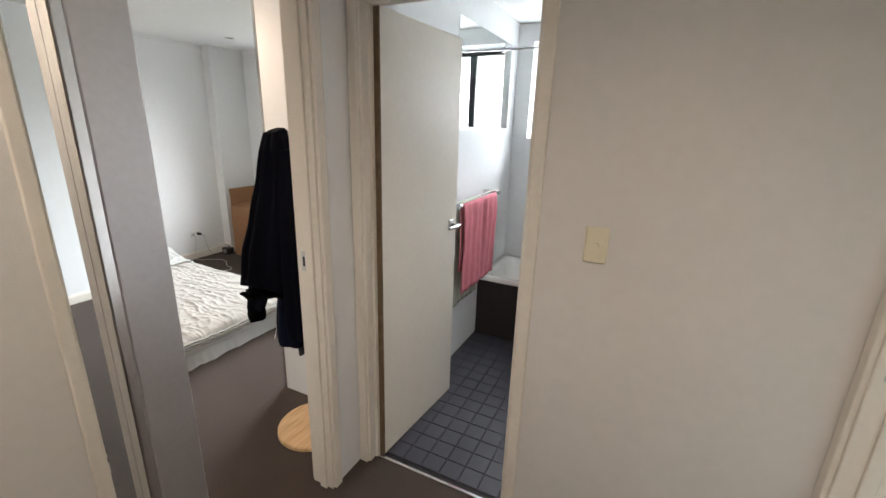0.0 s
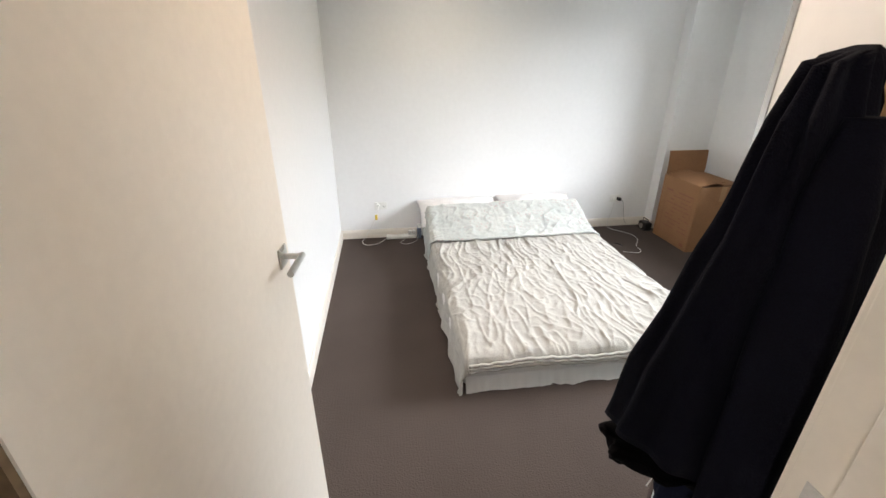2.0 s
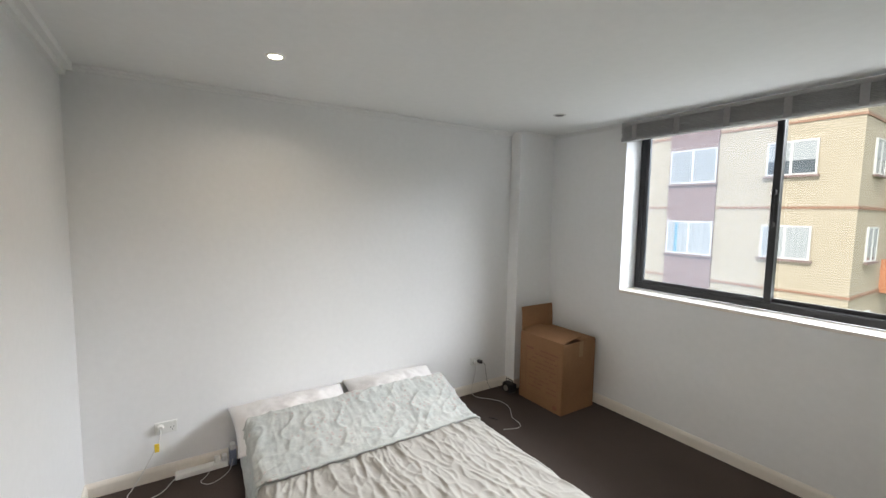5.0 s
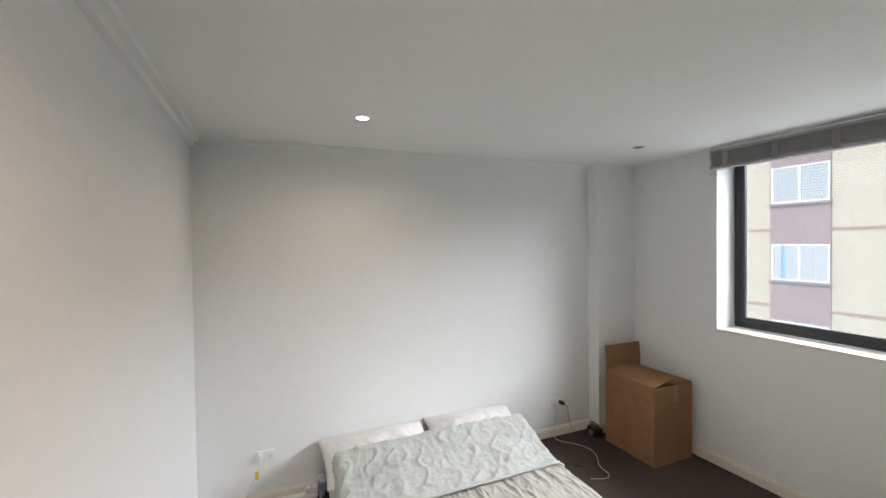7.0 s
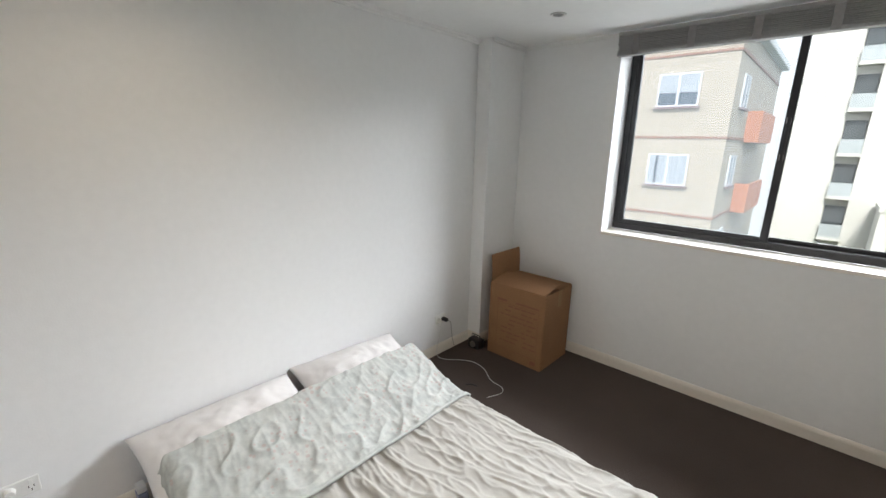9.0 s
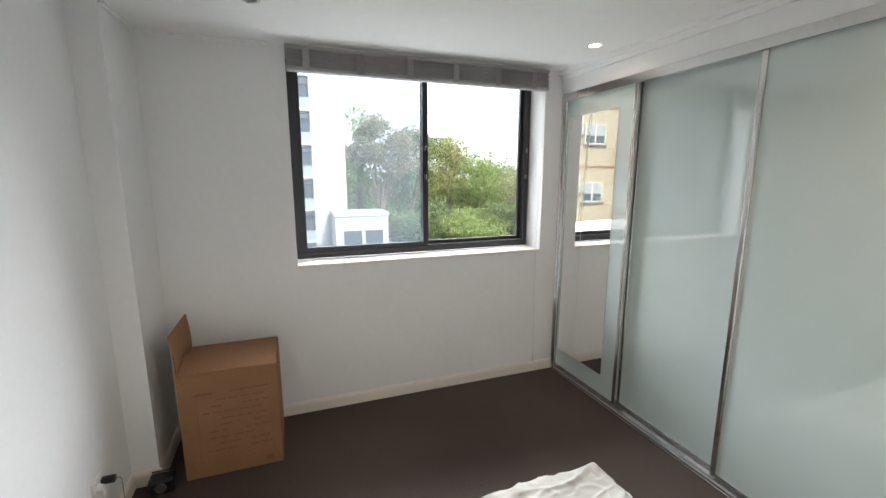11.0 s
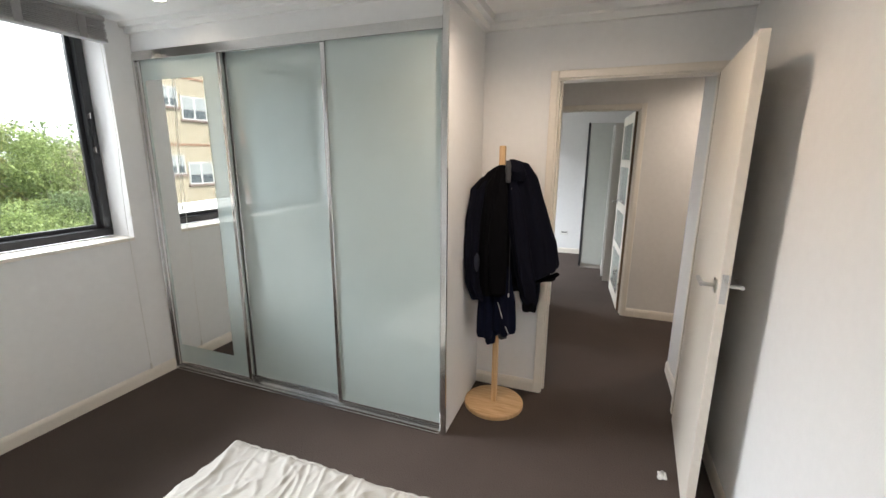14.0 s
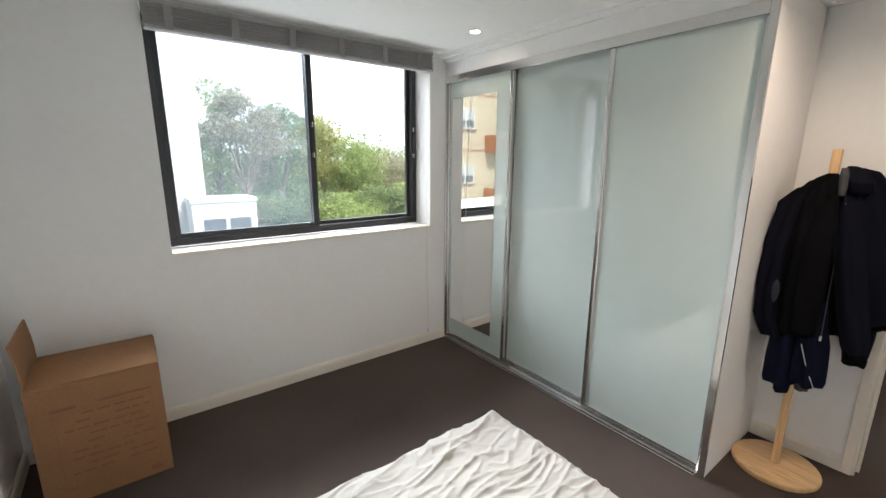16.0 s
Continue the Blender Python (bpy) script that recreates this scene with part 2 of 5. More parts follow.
h_l.new(h_tl.outputs[0], h_mix.inputs[2])
h_l.new(h_mix.outputs[0], h_out.inputs["Surface"])
PLASTIC = material("white_plastic", (0.76, 0.76, 0.73), 0.3, vary=0.03, scale=20, fine=90)
CREAM_PL = material("cream_plastic", (0.71, 0.66, 0.50), 0.3, vary=0.03, scale=20, fine=90)
BLACK_PL = material("black_plastic", (0.014, 0.014, 0.016), 0.35, vary=0.2, scale=20, fine=90)
YELLOW_PL = material("yellow_plastic", (0.72, 0.52, 0.05), 0.4, vary=0.05)

# ---- large structure ----
H = 2.40          # ceiling
XD = 3.555        # bedroom face of the doorway wall
XH = 3.665        # hall face of it
YW = 3.575         # window wall
WX0, WX1, WZ0, WZ1 = 0.893, 2.738, 1.034, 2.385
DY0, DY1, DZ = 0.10, 0.925, 2.045
BX0, BX1 = 3.72, 4.39     # bathroom doorway
YB = 1.14        # hall face of the bathroom wall
XE = 5.33         # hall end wall
EY0, EY1 = 0.36, 1.085

fl = box(-0.15, -3.0, -0.25, XE + 0.1, YB + 0.05, 0)
structure("floor", fl, CARPET, "dark grey-brown loop pile carpet through bedroom and hall", "floor")
structure("floor_north", box(-0.15, YB + 0.05, -0.25, 3.61, 3.9, 0), CARPET, "dark grey-brown loop pile carpet in the bedroom", "floor")
structure("floor_second_room", box(XE + 0.1, -2.0, -0.25, 8.2, 3.9, 0), CARPET, "dark grey-brown carpet of the second bedroom", "floor")
structure("ceiling", box(-0.15, -3.0, H, 8.3, 4.0, H + 0.2), CEIL, "flat white painted plaster ceiling", "ceiling")
structure("wall_west", slab("x", -0.15, 0, -0.15, YW + 0.3, -0.2, H), WALL, "plain white painted wall behind the bed", "wall")
structure("wall_south", slab("y", -0.12, 0, 0.0, XD, 0, H), WALL, "plain white painted wall behind the open door", "wall")
structure("wall_north", slab("y", YW, YW + 0.29, 0, 3.61, -0.3, H, [(WX0, WX1, WZ0, WZ1)]), WALL, "white painted outer wall with the wide window", "wall")
structure("pilaster", box(0.0, 3.14, 0, 0.125, YW, H), WALL, "white boxed-in column in the room corner", "pilaster")
structure("wall_doorway", slab("x", XD, XH, -0.12, YB + 0.09, 0, H, [(DY0, DY1, 0, DZ)]), WALL, "white wall with the bedroom doorway", "wall")
structure("wall_bath_west", slab("x", 3.56, 3.63, YB + 0.09, YW, 0, H), WALL, "wall between wardrobe and bathroom", "wall")
structure("wall_hall_north", slab("y", YB, YB + 0.09, XH, XE, 0, H, [(BX0, BX1, 0, DZ)]), HALL, "cream hall wall with the bathroom doorway", "wall")
structure("wall_hall_east", slab("x", XE, XE + 0.1, -3.0, 3.9, 0, H, [(EY0, EY1, 0, DZ)]), HALL, "cream wall at the end of the hall", "wall")
structure("wall_hall_south", slab("y", -0.9, 0.064, XH, 4.21, 0, H), HALL, "cream hall wall beside the bedroom doorway", "wall")
structure("wall_hall_back", slab("y", -3.1, -3.0, 3.6, XE + 0.1, 0, H), HALL, "cream wall closing the hall", "wall")
structure("wall_hall_west", slab("x", 3.56, 3.66, -3.0, -0.6, 0, H), HALL, "cream wall closing the passage", "wall")

# bathroom shell
TILE_W = material("white_wall_tile", (0.80, 0.81, 0.82), 0.12, vary=0.02, scale=2, fine=20)
structure("bath_wall_north", slab("y", 3.32, 3.9, 3.645, XE, -0.3, H, [(3.77, 4.66, 1.53, 2.27)]), TILE_W, "white tiled bathroom wall with a window", "wall")
structure("bath_wall_lining", slab("x", 3.63, 3.645, YB + 0.09, 3.32, 0, H), TILE_W, "white tiled bathroom side wall", "wall")
structure("bath_floor", box(3.61, YB + 0.05, -0.25, XE, 3.32, -0.012), material("tile_bed", (0.06, 0.06, 0.07), 0.8), "dark grout bed under the bathroom tiles", "floor")
structure("threshold", box(BX0 - 0.02, YB + 0.044, -0.01, BX1 + 0.02, YB + 0.058, 0.006, 0.002), CHROME, "thin aluminium strip between carpet and tiles", "threshold")
# second bedroom shell
structure("wall_room_east", slab("x", 8.1, 8.2, -2.0, 3.9, 0, H), WALL, "white wall of the second bedroom", "wall")
structure("wall_room_north", slab("y", YW, YW + 0.25, XE + 0.1, 8.1, -0.3, H, [(5.9, 7.5, 1.0, 2.25)]), WALL, "white outer wall of the second bedroom", "wall")
structure("wall_room_south", slab("y", -2.1, -2.0, XE + 0.1, 8.2, 0, H), WALL, "white closing wall of the second bedroom", "wall")


def skirting(name, p, q, inward, h=0.085, d=0.014):
    """A skirting board from p to q with a rounded top edge; inward is the side that it stands out to."""
    b = bmesh.new()
    n = Vector((*inward, 0))
    prof = [(0, 0), (d, 0), (d, h * 0.72), (d * 0.8, h * 0.86), (d * 0.35, h), (0, h)]
    ends = []
    for a in (p, q):
        ends.append([b.verts.new(Vector((a[0], a[1], 0.0)) + n * u + Vector((0, 0, v))) for u, v in prof])
    k = len(prof)
    for i in range(k):
        b.faces.new((ends[0][i], ends[0][(i + 1) % k], ends[1][(i + 1) % k], ends[1][i]))
    b.faces.new(ends[0])
    b.faces.new(ends[1][::-1])
    bmesh.ops.recalc_face_normals(b, faces=b.faces[:])
    return structure(name, b, TRIM, "white painted timber skirting board with rounded top", "baseboard")


def cornice(name, p, q, inward, s=0.075):
    """A stepped plaster cornice under the ceiling from p to q."""
    b = bmesh.new()
    n = Vector((*inward, 0))
    prof = [(0, 0), (0, -s), (s * 0.42, -s), (s * 0.46, -s * 0.52), (s * 0.94, -s * 0.5), (s, 0)]
    ends = []
    for a in (p, q):
        ends.append([b.verts.new(Vector((a[0], a[1], H)) + n * u + Vector((0, 0, v))) for u, v in prof])
    k = len(prof)
    for i in range(k):
        b.faces.new((ends[0][i], ends[0][(i + 1) % k], ends[1][(i + 1) % k], ends[1][i]))
    bmesh.ops.recalc_face_normals(b, faces=b.faces[:])
    return structure(name, b, CEIL, "stepped white plaster cornice", "cornice")


skirting("baseboard_west", (0, 0), (0, 3.14), (1, 0))
skirting("baseboard_pilaster", (0.125, 3.14), (0.125, YW), (1, 0))
skirting("baseboard_pilaster_front", (0.0, 3.14), (0.139, 3.14), (0, -1))
skirting("baseboard_south", (0.014, 0), (XD, 0), (0, 1))
skirting("baseboard_north", (0.139, YW), (2.9, YW), (0, -1))
skirting("baseboard_doorway", (XD, DY1 + 0.05), (XD, 1.383), (-1, 0))
skirting("baseboard_hall_south", (XH, 0.064), (4.208, 0.064), (0, 1))
skirting("baseboard_hall_east", (XE, -3.0), (XE, EY0 - 0.05), (-1, 0))
skirting("baseboard_hall_north", (BX1 + 0.05, YB), (XE, YB), (0, -1))
skirting("baseboard_room_east", (8.1, -2.0), (8.1, YW), (-1, 0))
cornice("cornice_west", (0, 0), (0, 3.14), (1, 0), 0.03)
cornice("cornice_south", (0, 0), (XD, 0), (0, 1), 0.06)
cornice("cornice_doorway", (XD, 0), (XD, 1.39), (-1, 0))
cornice("cornice_bulkhead", (2.895, 1.385), (2.895, YW), (-1, 0), 0.06)
cornice("cornice_north", (0.125, YW), (0.8, YW), (0, -1), 0.025)
cornice("cornice_pilaster", (0.125, 3.14), (0.125, YW), (1, 0), 0.025)
cornice("cornice_wardrobe_side", (2.895, 1.385), (XD, 1.385), (0, -1))


# ---- doorways ----
def door_frame(name, axis, a0, a1, u0, u1, top, label):
    """Jamb lining, door stop and architraves round an opening in a wall from a0 to a1 along axis."""
    e = thing(name, (0, 0, 0), label, "door frame", kind="structure")

    def bx(al, ah, ul, uh, zl, zh, nm, bv=0.003):
        c = (al, ul, zl, ah, uh, zh) if axis == "x" else (ul, al, zl, uh, ah, zh)
        part(nm, box(*c, bevel=bv, seg=2), TRIM, e)

    j = 0.022
    bx(a0 - 0.002, a1 + 0.002, u0 + 0.001, u0 + j, 0.0, top - j, "jamb")
    bx(a0 - 0.002, a1 + 0.002, u1 - j, u1 - 0.001, 0.0, top - j, "jamb")
    bx(a0 - 0.002, a1 + 0.002, u0 + 0.001, u1 - 0.001, top - j, top - 0.001, "head")
    m = (a0 + a1) / 2
    bx(m - 0.005, m + 0.03, u0 + j, u0 + j + 0.012, 0.0, top - j, "door_stop", 0.002)
    bx(m - 0.005, m + 0.03, u1 - j - 0.012, u1 - j, 0.0, top - j, "door_stop", 0.002)
    w, d = 0.044, 0.016
    for al, ah in ((a0 - d, a0 - 0.0005), (a1 + 0.0005, a1 + d)):
        bx(al, ah, u0 - w + 0.012, u0 + 0.012, 0.0, top + w - 0.012, "architrave", 0.005)
        bx(al, ah, u1 - 0.012, u1 + w - 0.012, 0.0, top + w - 0.012, "architrave", 0.005)
        bx(al, ah, u0 + 0.0125, u1 - 0.0125, top - 0.012, top + w - 0.012, "architrave", 0.005)
    return e


door_frame("door_frame_1", "x", XD, XH, DY0 - 0.02, DY1 + 0.02, DZ + 0.005, "cream gloss painted bedroom door frame, scuffed at the foot")
door_frame("door_frame_2", "y", YB, YB + 0.09, BX0 - 0.02, BX1 + 0.02, DZ + 0.005, "cream gloss painted bathroom door frame")
door_frame("door_frame_3", "x", XE, XE + 0.1, EY0 - 0.02, EY1 + 0.02, DZ + 0.005, "cream gloss painted frame of the second bedroom door")


# dark brown that paints in the shade of the doors' hinge gaps
GAP = material("hinge_gap_shade", (0.15, 0.10, 0.055), 0.8, vary=0.25, scale=8, fine=60)


def door_leaf(name, hinge, free, label, thick=0.036, handle_z=1.08, panels=False):
    """A flush door leaf from its hinge to its free edge, with lever handles on square plates, and two hinges."""
    hv, fv = Vector((*hinge, 0)), Vector((*free, 0))
    e = thing(name, (*hinge, 0.008), label, "door")
    d = (fv - hv)
    w = d.length
    m = Matrix.Translation(hv + Vector((0, 0, 0.008))) @ Matrix.Rotation(math.atan2(d.y, d.x), 4, "Z")
    part("leaf", box(0, -thick / 2, 0, w, thick / 2, 2.02, 0.002, 1, m=m), DOOR, e)
    for s in (-1, 1):
        y = s * thick / 2
        b = box(w - 0.085, y, handle_z - 0.027, w - 0.031, y + s * 0.007, handle_z + 0.027, 0.002, 1, m=m)
        plate = part("handle_plate", b, STEEL, e, "square satin steel rose")
        b = rod(m @ Vector((w - 0.058, y, handle_z)), m @ Vector((w - 0.058, y + s * 0.052, handle_z)), 0.0085, 12)
        b = join(b, rod(m @ Vector((w - 0.050, y + s * 0.052, handle_z)), m @ Vector((w - 0.165, y + s * 0.052, handle_z)), 0.0088, 12))
        part("lever", b, STEEL, e, "satin steel lever handle", smooth=False)
    part("latch_plate", box(w - 0.001, -0.011, handle_z - 0.06, w + 0.0015, 0.011, handle_z + 0.06, m=m), STEEL, e, "steel latch plate on the edge")
    for z in (0.22, 1.78):
        b = rod(m @ Vector((-0.006, thick / 2 + 0.004, z)), m @ Vector((-0.006, thick / 2 + 0.004, z + 0.09)), 0.006, 10)
        part("hinge", b, STEEL, e, "worn brass and steel butt hinge")
    # strip coloured dark for the shaded gap between leaf and jamb
    part("hinge_gap_strip", box(-0.009, -thick / 2, 0.0, -0.001, thick / 2, 2.015, m=m), GAP, e, "dark brown strip standing in for the shaded gap at the hinge edge")
    if panels:
        for s in (-1, 1):
            for z0, z1 in ((0.14, 0.56), (0.64, 1.0), (1.1, 1.48), (1.56, 1.92)):
                y = s * thick / 2
                part("pane", box(0.11, y, z0, w - 0.13, y + s * 0.005, z1, 0.002, 1, m=m), FROST, e, "pale frosted glass pane")
    return e


door_leaf("door_1", (3.526, 0.104), (2.732, 0.166), "cream painted flush bedroom door, standing wide open")
door_leaf("door_2", (3.742, 1.21), (3.79, 1.862), "cream painted flush bathroom door, opened inward")
door_leaf("door_3", (5.452, 0.378), (6.26, 0.44), "white glazed door of the second bedroom, opened", panels=True)
# strike plates
for nm, c in (("strike_plate", (XD + 0.018, DY1 - 0.003, 1.04, XD + 0.044, DY1 + 0.001, 1.12)), ("strike_plate", (XE + 0.02, EY1 - 0.003, 1.02, XE + 0.055, EY1 + 0.001, 1.14))):
    sp = thing(nm, (c[0], c[1], 1.0), "satin steel strike plate let into the door jamb", "strike plate")
    part("plate", box(*c, bevel=0.001), STEEL, sp)
    part("latch_hole", box(c[0] + 0.008, c[1] - 0.001, 1.06, c[3] - 0.008, c[1] + 0.001, 1.10), BLACK_PL, sp)

# ---- window ----
win = thing("window_1", (1.8, YW, 1.0), "black aluminium sliding window with two panes", "window", kind="structure")
wy0, wy1 = 3.775, 3.86
fx0, fx1, fz0, fz1 = WX0 + 0.002, WX1 - 0.002, WZ0 + 0.012, WZ1 - 0.002
fb = box(fx0, wy0, fz0, fx1, wy1, fz0 + 0.05, 0.004)
box(fx0, wy0, fz1 - 0.05, fx1, wy1, fz1, 0.004, bm=fb)
box(fx0, wy0, fz0 + 0.05, fx0 + 0.045, wy1, fz1 - 0.05, 0.004, bm=fb)
box(fx1 - 0.045, wy0, fz0 + 0.05, fx1, wy1, fz1 - 0.05, 0.004, bm=fb)
part("window_frame", fb, BLACK_AL, win)


def sash(x0, x1, y0, y1, pane_mat, nm):
    z0, z1 = fz0 + 0.032, fz1 - 0.03
    b = box(x0, y0, z0, x0 + 0.042, y1, z1, 0.003)
    box(x1 - 0.042, y0, z0, x1, y1, z1, 0.003, bm=b)
    box(x0 + 0.042, y0 + 0.002, z0, x1 - 0.042, y1 - 0.002, z0 + 0.045, 0.003, bm=b)
    box(x0 + 0.042, y0 + 0.002, z1 - 0.045, x1 - 0.042, y1 - 0.002, z1, 0.003, bm=b)
    sa = part("sash", b, BLACK_AL, win)
    b = box(x0 + 0.042, (y0 + y1) / 2 - 0.003, z0 + 0.045, x1 - 0.042, (y0 + y1) / 2 + 0.003, z1 - 0.045)
    pn = part("pane", b, pane_mat, sa)
    pn.visible_shadow = False
    return sa


s1 = sash(fx0 + 0.03, 1.865, wy0 + 0.008, wy0 + 0.036, GLASS_HAZE, "left")
s2 = sash(1.82, fx1 - 0.03, wy0 + 0.046, wy0 + 0.074, GLASS, "right")
for hx, hy, sa in ((1.845, wy0 - 0.01, s1), (2.705, wy0 - 0.004, s2)):
    b = box(hx - 0.011, hy - 0.012, 1.60, hx + 0.011, hy + 0.018, 1.63, 0.003)
    box(hx - 0.011, hy - 0.012, 1.81, hx + 0.011, hy + 0.018, 1.84, 0.003, bm=b)
    box(hx - 0.009, hy - 0.022, 1.59, hx + 0.009, hy - 0.012, 1.85, 0.004, bm=b)
    part("pull_handle", b, BLACK_PL, sa)
    b = box(hx - 0.0095, hy - 0.0225, 1.60, hx - 0.006, hy - 0.0135, 1.635)
    box(hx - 0.0095, hy - 0.0225, 1.81, hx - 0.006, hy - 0.0135, 1.845, bm=b)
    part("handle_cap", b, CHROME, sa)
part("window_sill", box(WX0 + 0.001, YW - 0.006, WZ0 - 0.012, WX1 - 0.001, wy0, WZ0 + 0.01, 0.003), TRIM, win, "white painted sill board")

BLIND = material("grey_washed_slat", (0.33, 0.32, 0.315), 0.5, vary=0.12, scale=9, fine=140)
blind = thing("venetian_blind", (1.8, 3.55, 2.30), "grey venetian blind pulled up into a stack under the ceiling", "blind")
part("headrail", box(0.893, 3.493, 2.362, 2.712, 3.55, 2.386, 0.003), BLIND, blind)
random.seed(4)
for i in range(11):
    z = 2.361 - i * 0.0096
    o = random.uniform(-0.004, 0.004)
    part("slat", box(0.896 + o, 3.489 + 2 * abs(o), z - 0.0052, 2.709 + o, 3.541, z, 0.0008), BLIND, blind)
part("bottom_rail", box(0.896, 3.487, 2.240, 2.709, 3.543, 2.258, 0.003), BLIND, blind)
TAPE = material("ladder_tape", (0.26, 0.25, 0.245), 0.8, vary=0.08)
for x in (1.01, 1.33, 1.65, 1.97, 2.29, 2.58):
    b = box(x - 0.02, 3.4865, 2.243, x + 0.02, 3.4878, 2.362)
    part("ladder_tape", b, TAPE, blind)
CORD = material("white_cord", (0.7, 0.69, 0.65), 0.8, vary=0.05)
cord = part("lift_cord", tube(smooth_path([(2.675, 3.51, 2.26), (2.70, 3.535, 1.7), (2.695, 3.56, 1.25), (2.70, 3.561, 0.6), (2.705, 3.555, 0.13)], 6), 0.0016, 6), CORD, blind)
part("cord_weight", rod((2.705, 3.553, 0.095), (2.705, 3.555, 0.135), 0.009, 10, 0.006), CORD, cord)
tilt = part("tilt_cord", tube([(2.695, 3.515, 2.29), (2.725, 3.55, 1.22)], 0.0016, 6), CORD, blind)
part("cord_weight", rod((2.725, 3.55, 1.19), (2.725, 3.55, 1.225), 0.008, 10, 0.005), CORD, tilt)

# ---- wardrobe ----
WDX = 2.915
wd = thing("wardrobe", (3.2, 2.5, 0), "built-in wardrobe with pale glass sliding doors and a mirror", "wardrobe")
part("bulkhead", box(2.895, 1.3845, 2.225, 3.553, 3.574, H - 0.002), WALL, wd)
part("end_panel", box(2.906, 1.385, 0.001, 3.553, 1.4118, 2.2248), WALL, wd, "white painted end panel")
part("back_panel", box(3.535, 1.41, 0.0, 3.553, 3.573, 2.22), LAMINATE, wd)
part("corner_channel", box(2.886, 1.382, 0.0, 2.9055, 1.412, 2.356, 0.002), CHROME, wd, "polished aluminium corner channel")
part("wall_channel", box(2.888, 3.556, 0.0, 2.94, 3.5745, 2.222, 0.002), CHROME, wd, "polished aluminium wall channel")
tr = box(2.888, 1.412, 2.182, 2.8945, 3.556, 2.236, 0.001)
box(2.8945, 1.412, 2.214, 3.0, 3.556, 2.2225, bm=tr)
box(2.934, 1.412, 2.195, 2.938, 3.556, 2.214, bm=tr)
part("top_track", tr, CHROME, wd, "aluminium top track")
bt = box(2.878, 1.422, 0.0, 3.0, 3.556, 0.012, 0.002)
for x in (2.88, 2.908, 2.945, 2.98):
    box(x, 1.422, 0.012, x + 0.004, 3.556, 0.026, bm=bt)
part("bottom_track", bt, CHROME, wd, "polished aluminium floor track")


def sliding_door(x, y0, y1, mirror=False, edge=0.03):
    z0, z1 = 0.028, 2.206
    st = 0.03
    b = box(x, y0 + edge, z0 + 0.03, x + 0.008, y1 - st, z1 - 0.008)
    d = part("door", b, FROST, wd, "pale green-white back-painted glass panel")
    for a, w in ((y0, edge), (y1 - st, st)):
        b = box(x - 0.010, a, z0, x + 0.018, a + w, z1, min(0.006, w * 0.3), 3)
        part("stile", b, CHROME, d, "polished aluminium stile")
    part("bottom_rail", box(x - 0.004, y0 + edge, z0, x + 0.014, y1 - st, z0 + 0.032, 0.002), CHROME, d)
    part("top_rail", box(x - 0.004, y0 + edge, z1 - 0.012, x + 0.014, y1 - st, z1, 0.002), CHROME, d)
    if mirror:
        part("mirror", box(x - 0.003, y0 + 0.156, 0.20, x - 0.0005, y1 - 0.058, 2.06), MIRROR, d, "inset mirror strip")
    return d


sliding_door(2.912, 2.832, 3.556, True)
sliding_door(2.952, 2.112, 2.862)
sliding_door(2.912, 1.413, 2.122, edge=0.010)

# ---- downlights ----
LAMP_ON = bpy.data.materials.new("lamp_glow")
LAMP_ON.use_nodes = True
LAMP_ON.node_tree.nodes["Principled BSDF"].inputs["Emission Color"].default_value = (1.0, 0.86, 0.66, 1)
LAMP_ON.node_tree.nodes["Principled BSDF"].inputs["Emission Strength"].default_value = 6
LAMP_OFF = material("lamp_glass", (0.20, 0.20, 0.20), 0.1, vary=0.1)


def downlight(x, y, lit):
    e = thing("downlight", (x, y, H), "small round recessed downlight, " + ("lit warm" if lit else "switched off") + ", in the ceiling", "downlight", group="ceiling downlights")
    b = bmesh.new()
    prof = [(0.046, H - 0.0005), (0.045, H - 0.004), (0.040, H - 0.006), (0.033, H - 0.005), (0.030, H - 0.001)]
    rings = [[b.verts.new((x + r * math.cos(k * math.pi / 16), y + r * math.sin(k * math.pi / 16), z)) for k in range(32)] for r, z in prof]
    for s, t in zip(rings, rings[1:]):
        for k in range(32):
            b.faces.new((s[k], s[(k + 1) % 32], t[(k + 1) % 32], t[k]))
    bmesh.ops.recalc_face_normals(b, faces=b.faces[:])
    part("trim_ring", b, PLASTIC if lit else STEEL, e, smooth=True)
    part("lamp", rod((x, y, H - 0.0035), (x, y, H - 0.0006), 0.031, 24), LAMP_ON if lit else LAMP_OFF, e)
    return e


downlight(0.76, 0.915, True)
downlight(0.752, 2.93, False)
downlight(2.645, 2.94, True)
downlight(2.565, 0.9, True)
downlight(4.8, -0.5, True)
spot("downlight_beam", 0.76, 0.915, H - 0.012, 4.3, 165, (1.0, 0.84, 0.66))
spot("downlight_beam", 2.645, 2.94, H - 0.012, 0.6, 160, (1.0, 0.84, 0.66))
spot("downlight_beam", 2.565, 0.9, H - 0.012, 12.0, 166, (1.0, 0.79, 0.62))
spot("downlight_beam", 4.8, -0.5, H - 0.012, 15, 165, (1.0, 0.83, 0.69))

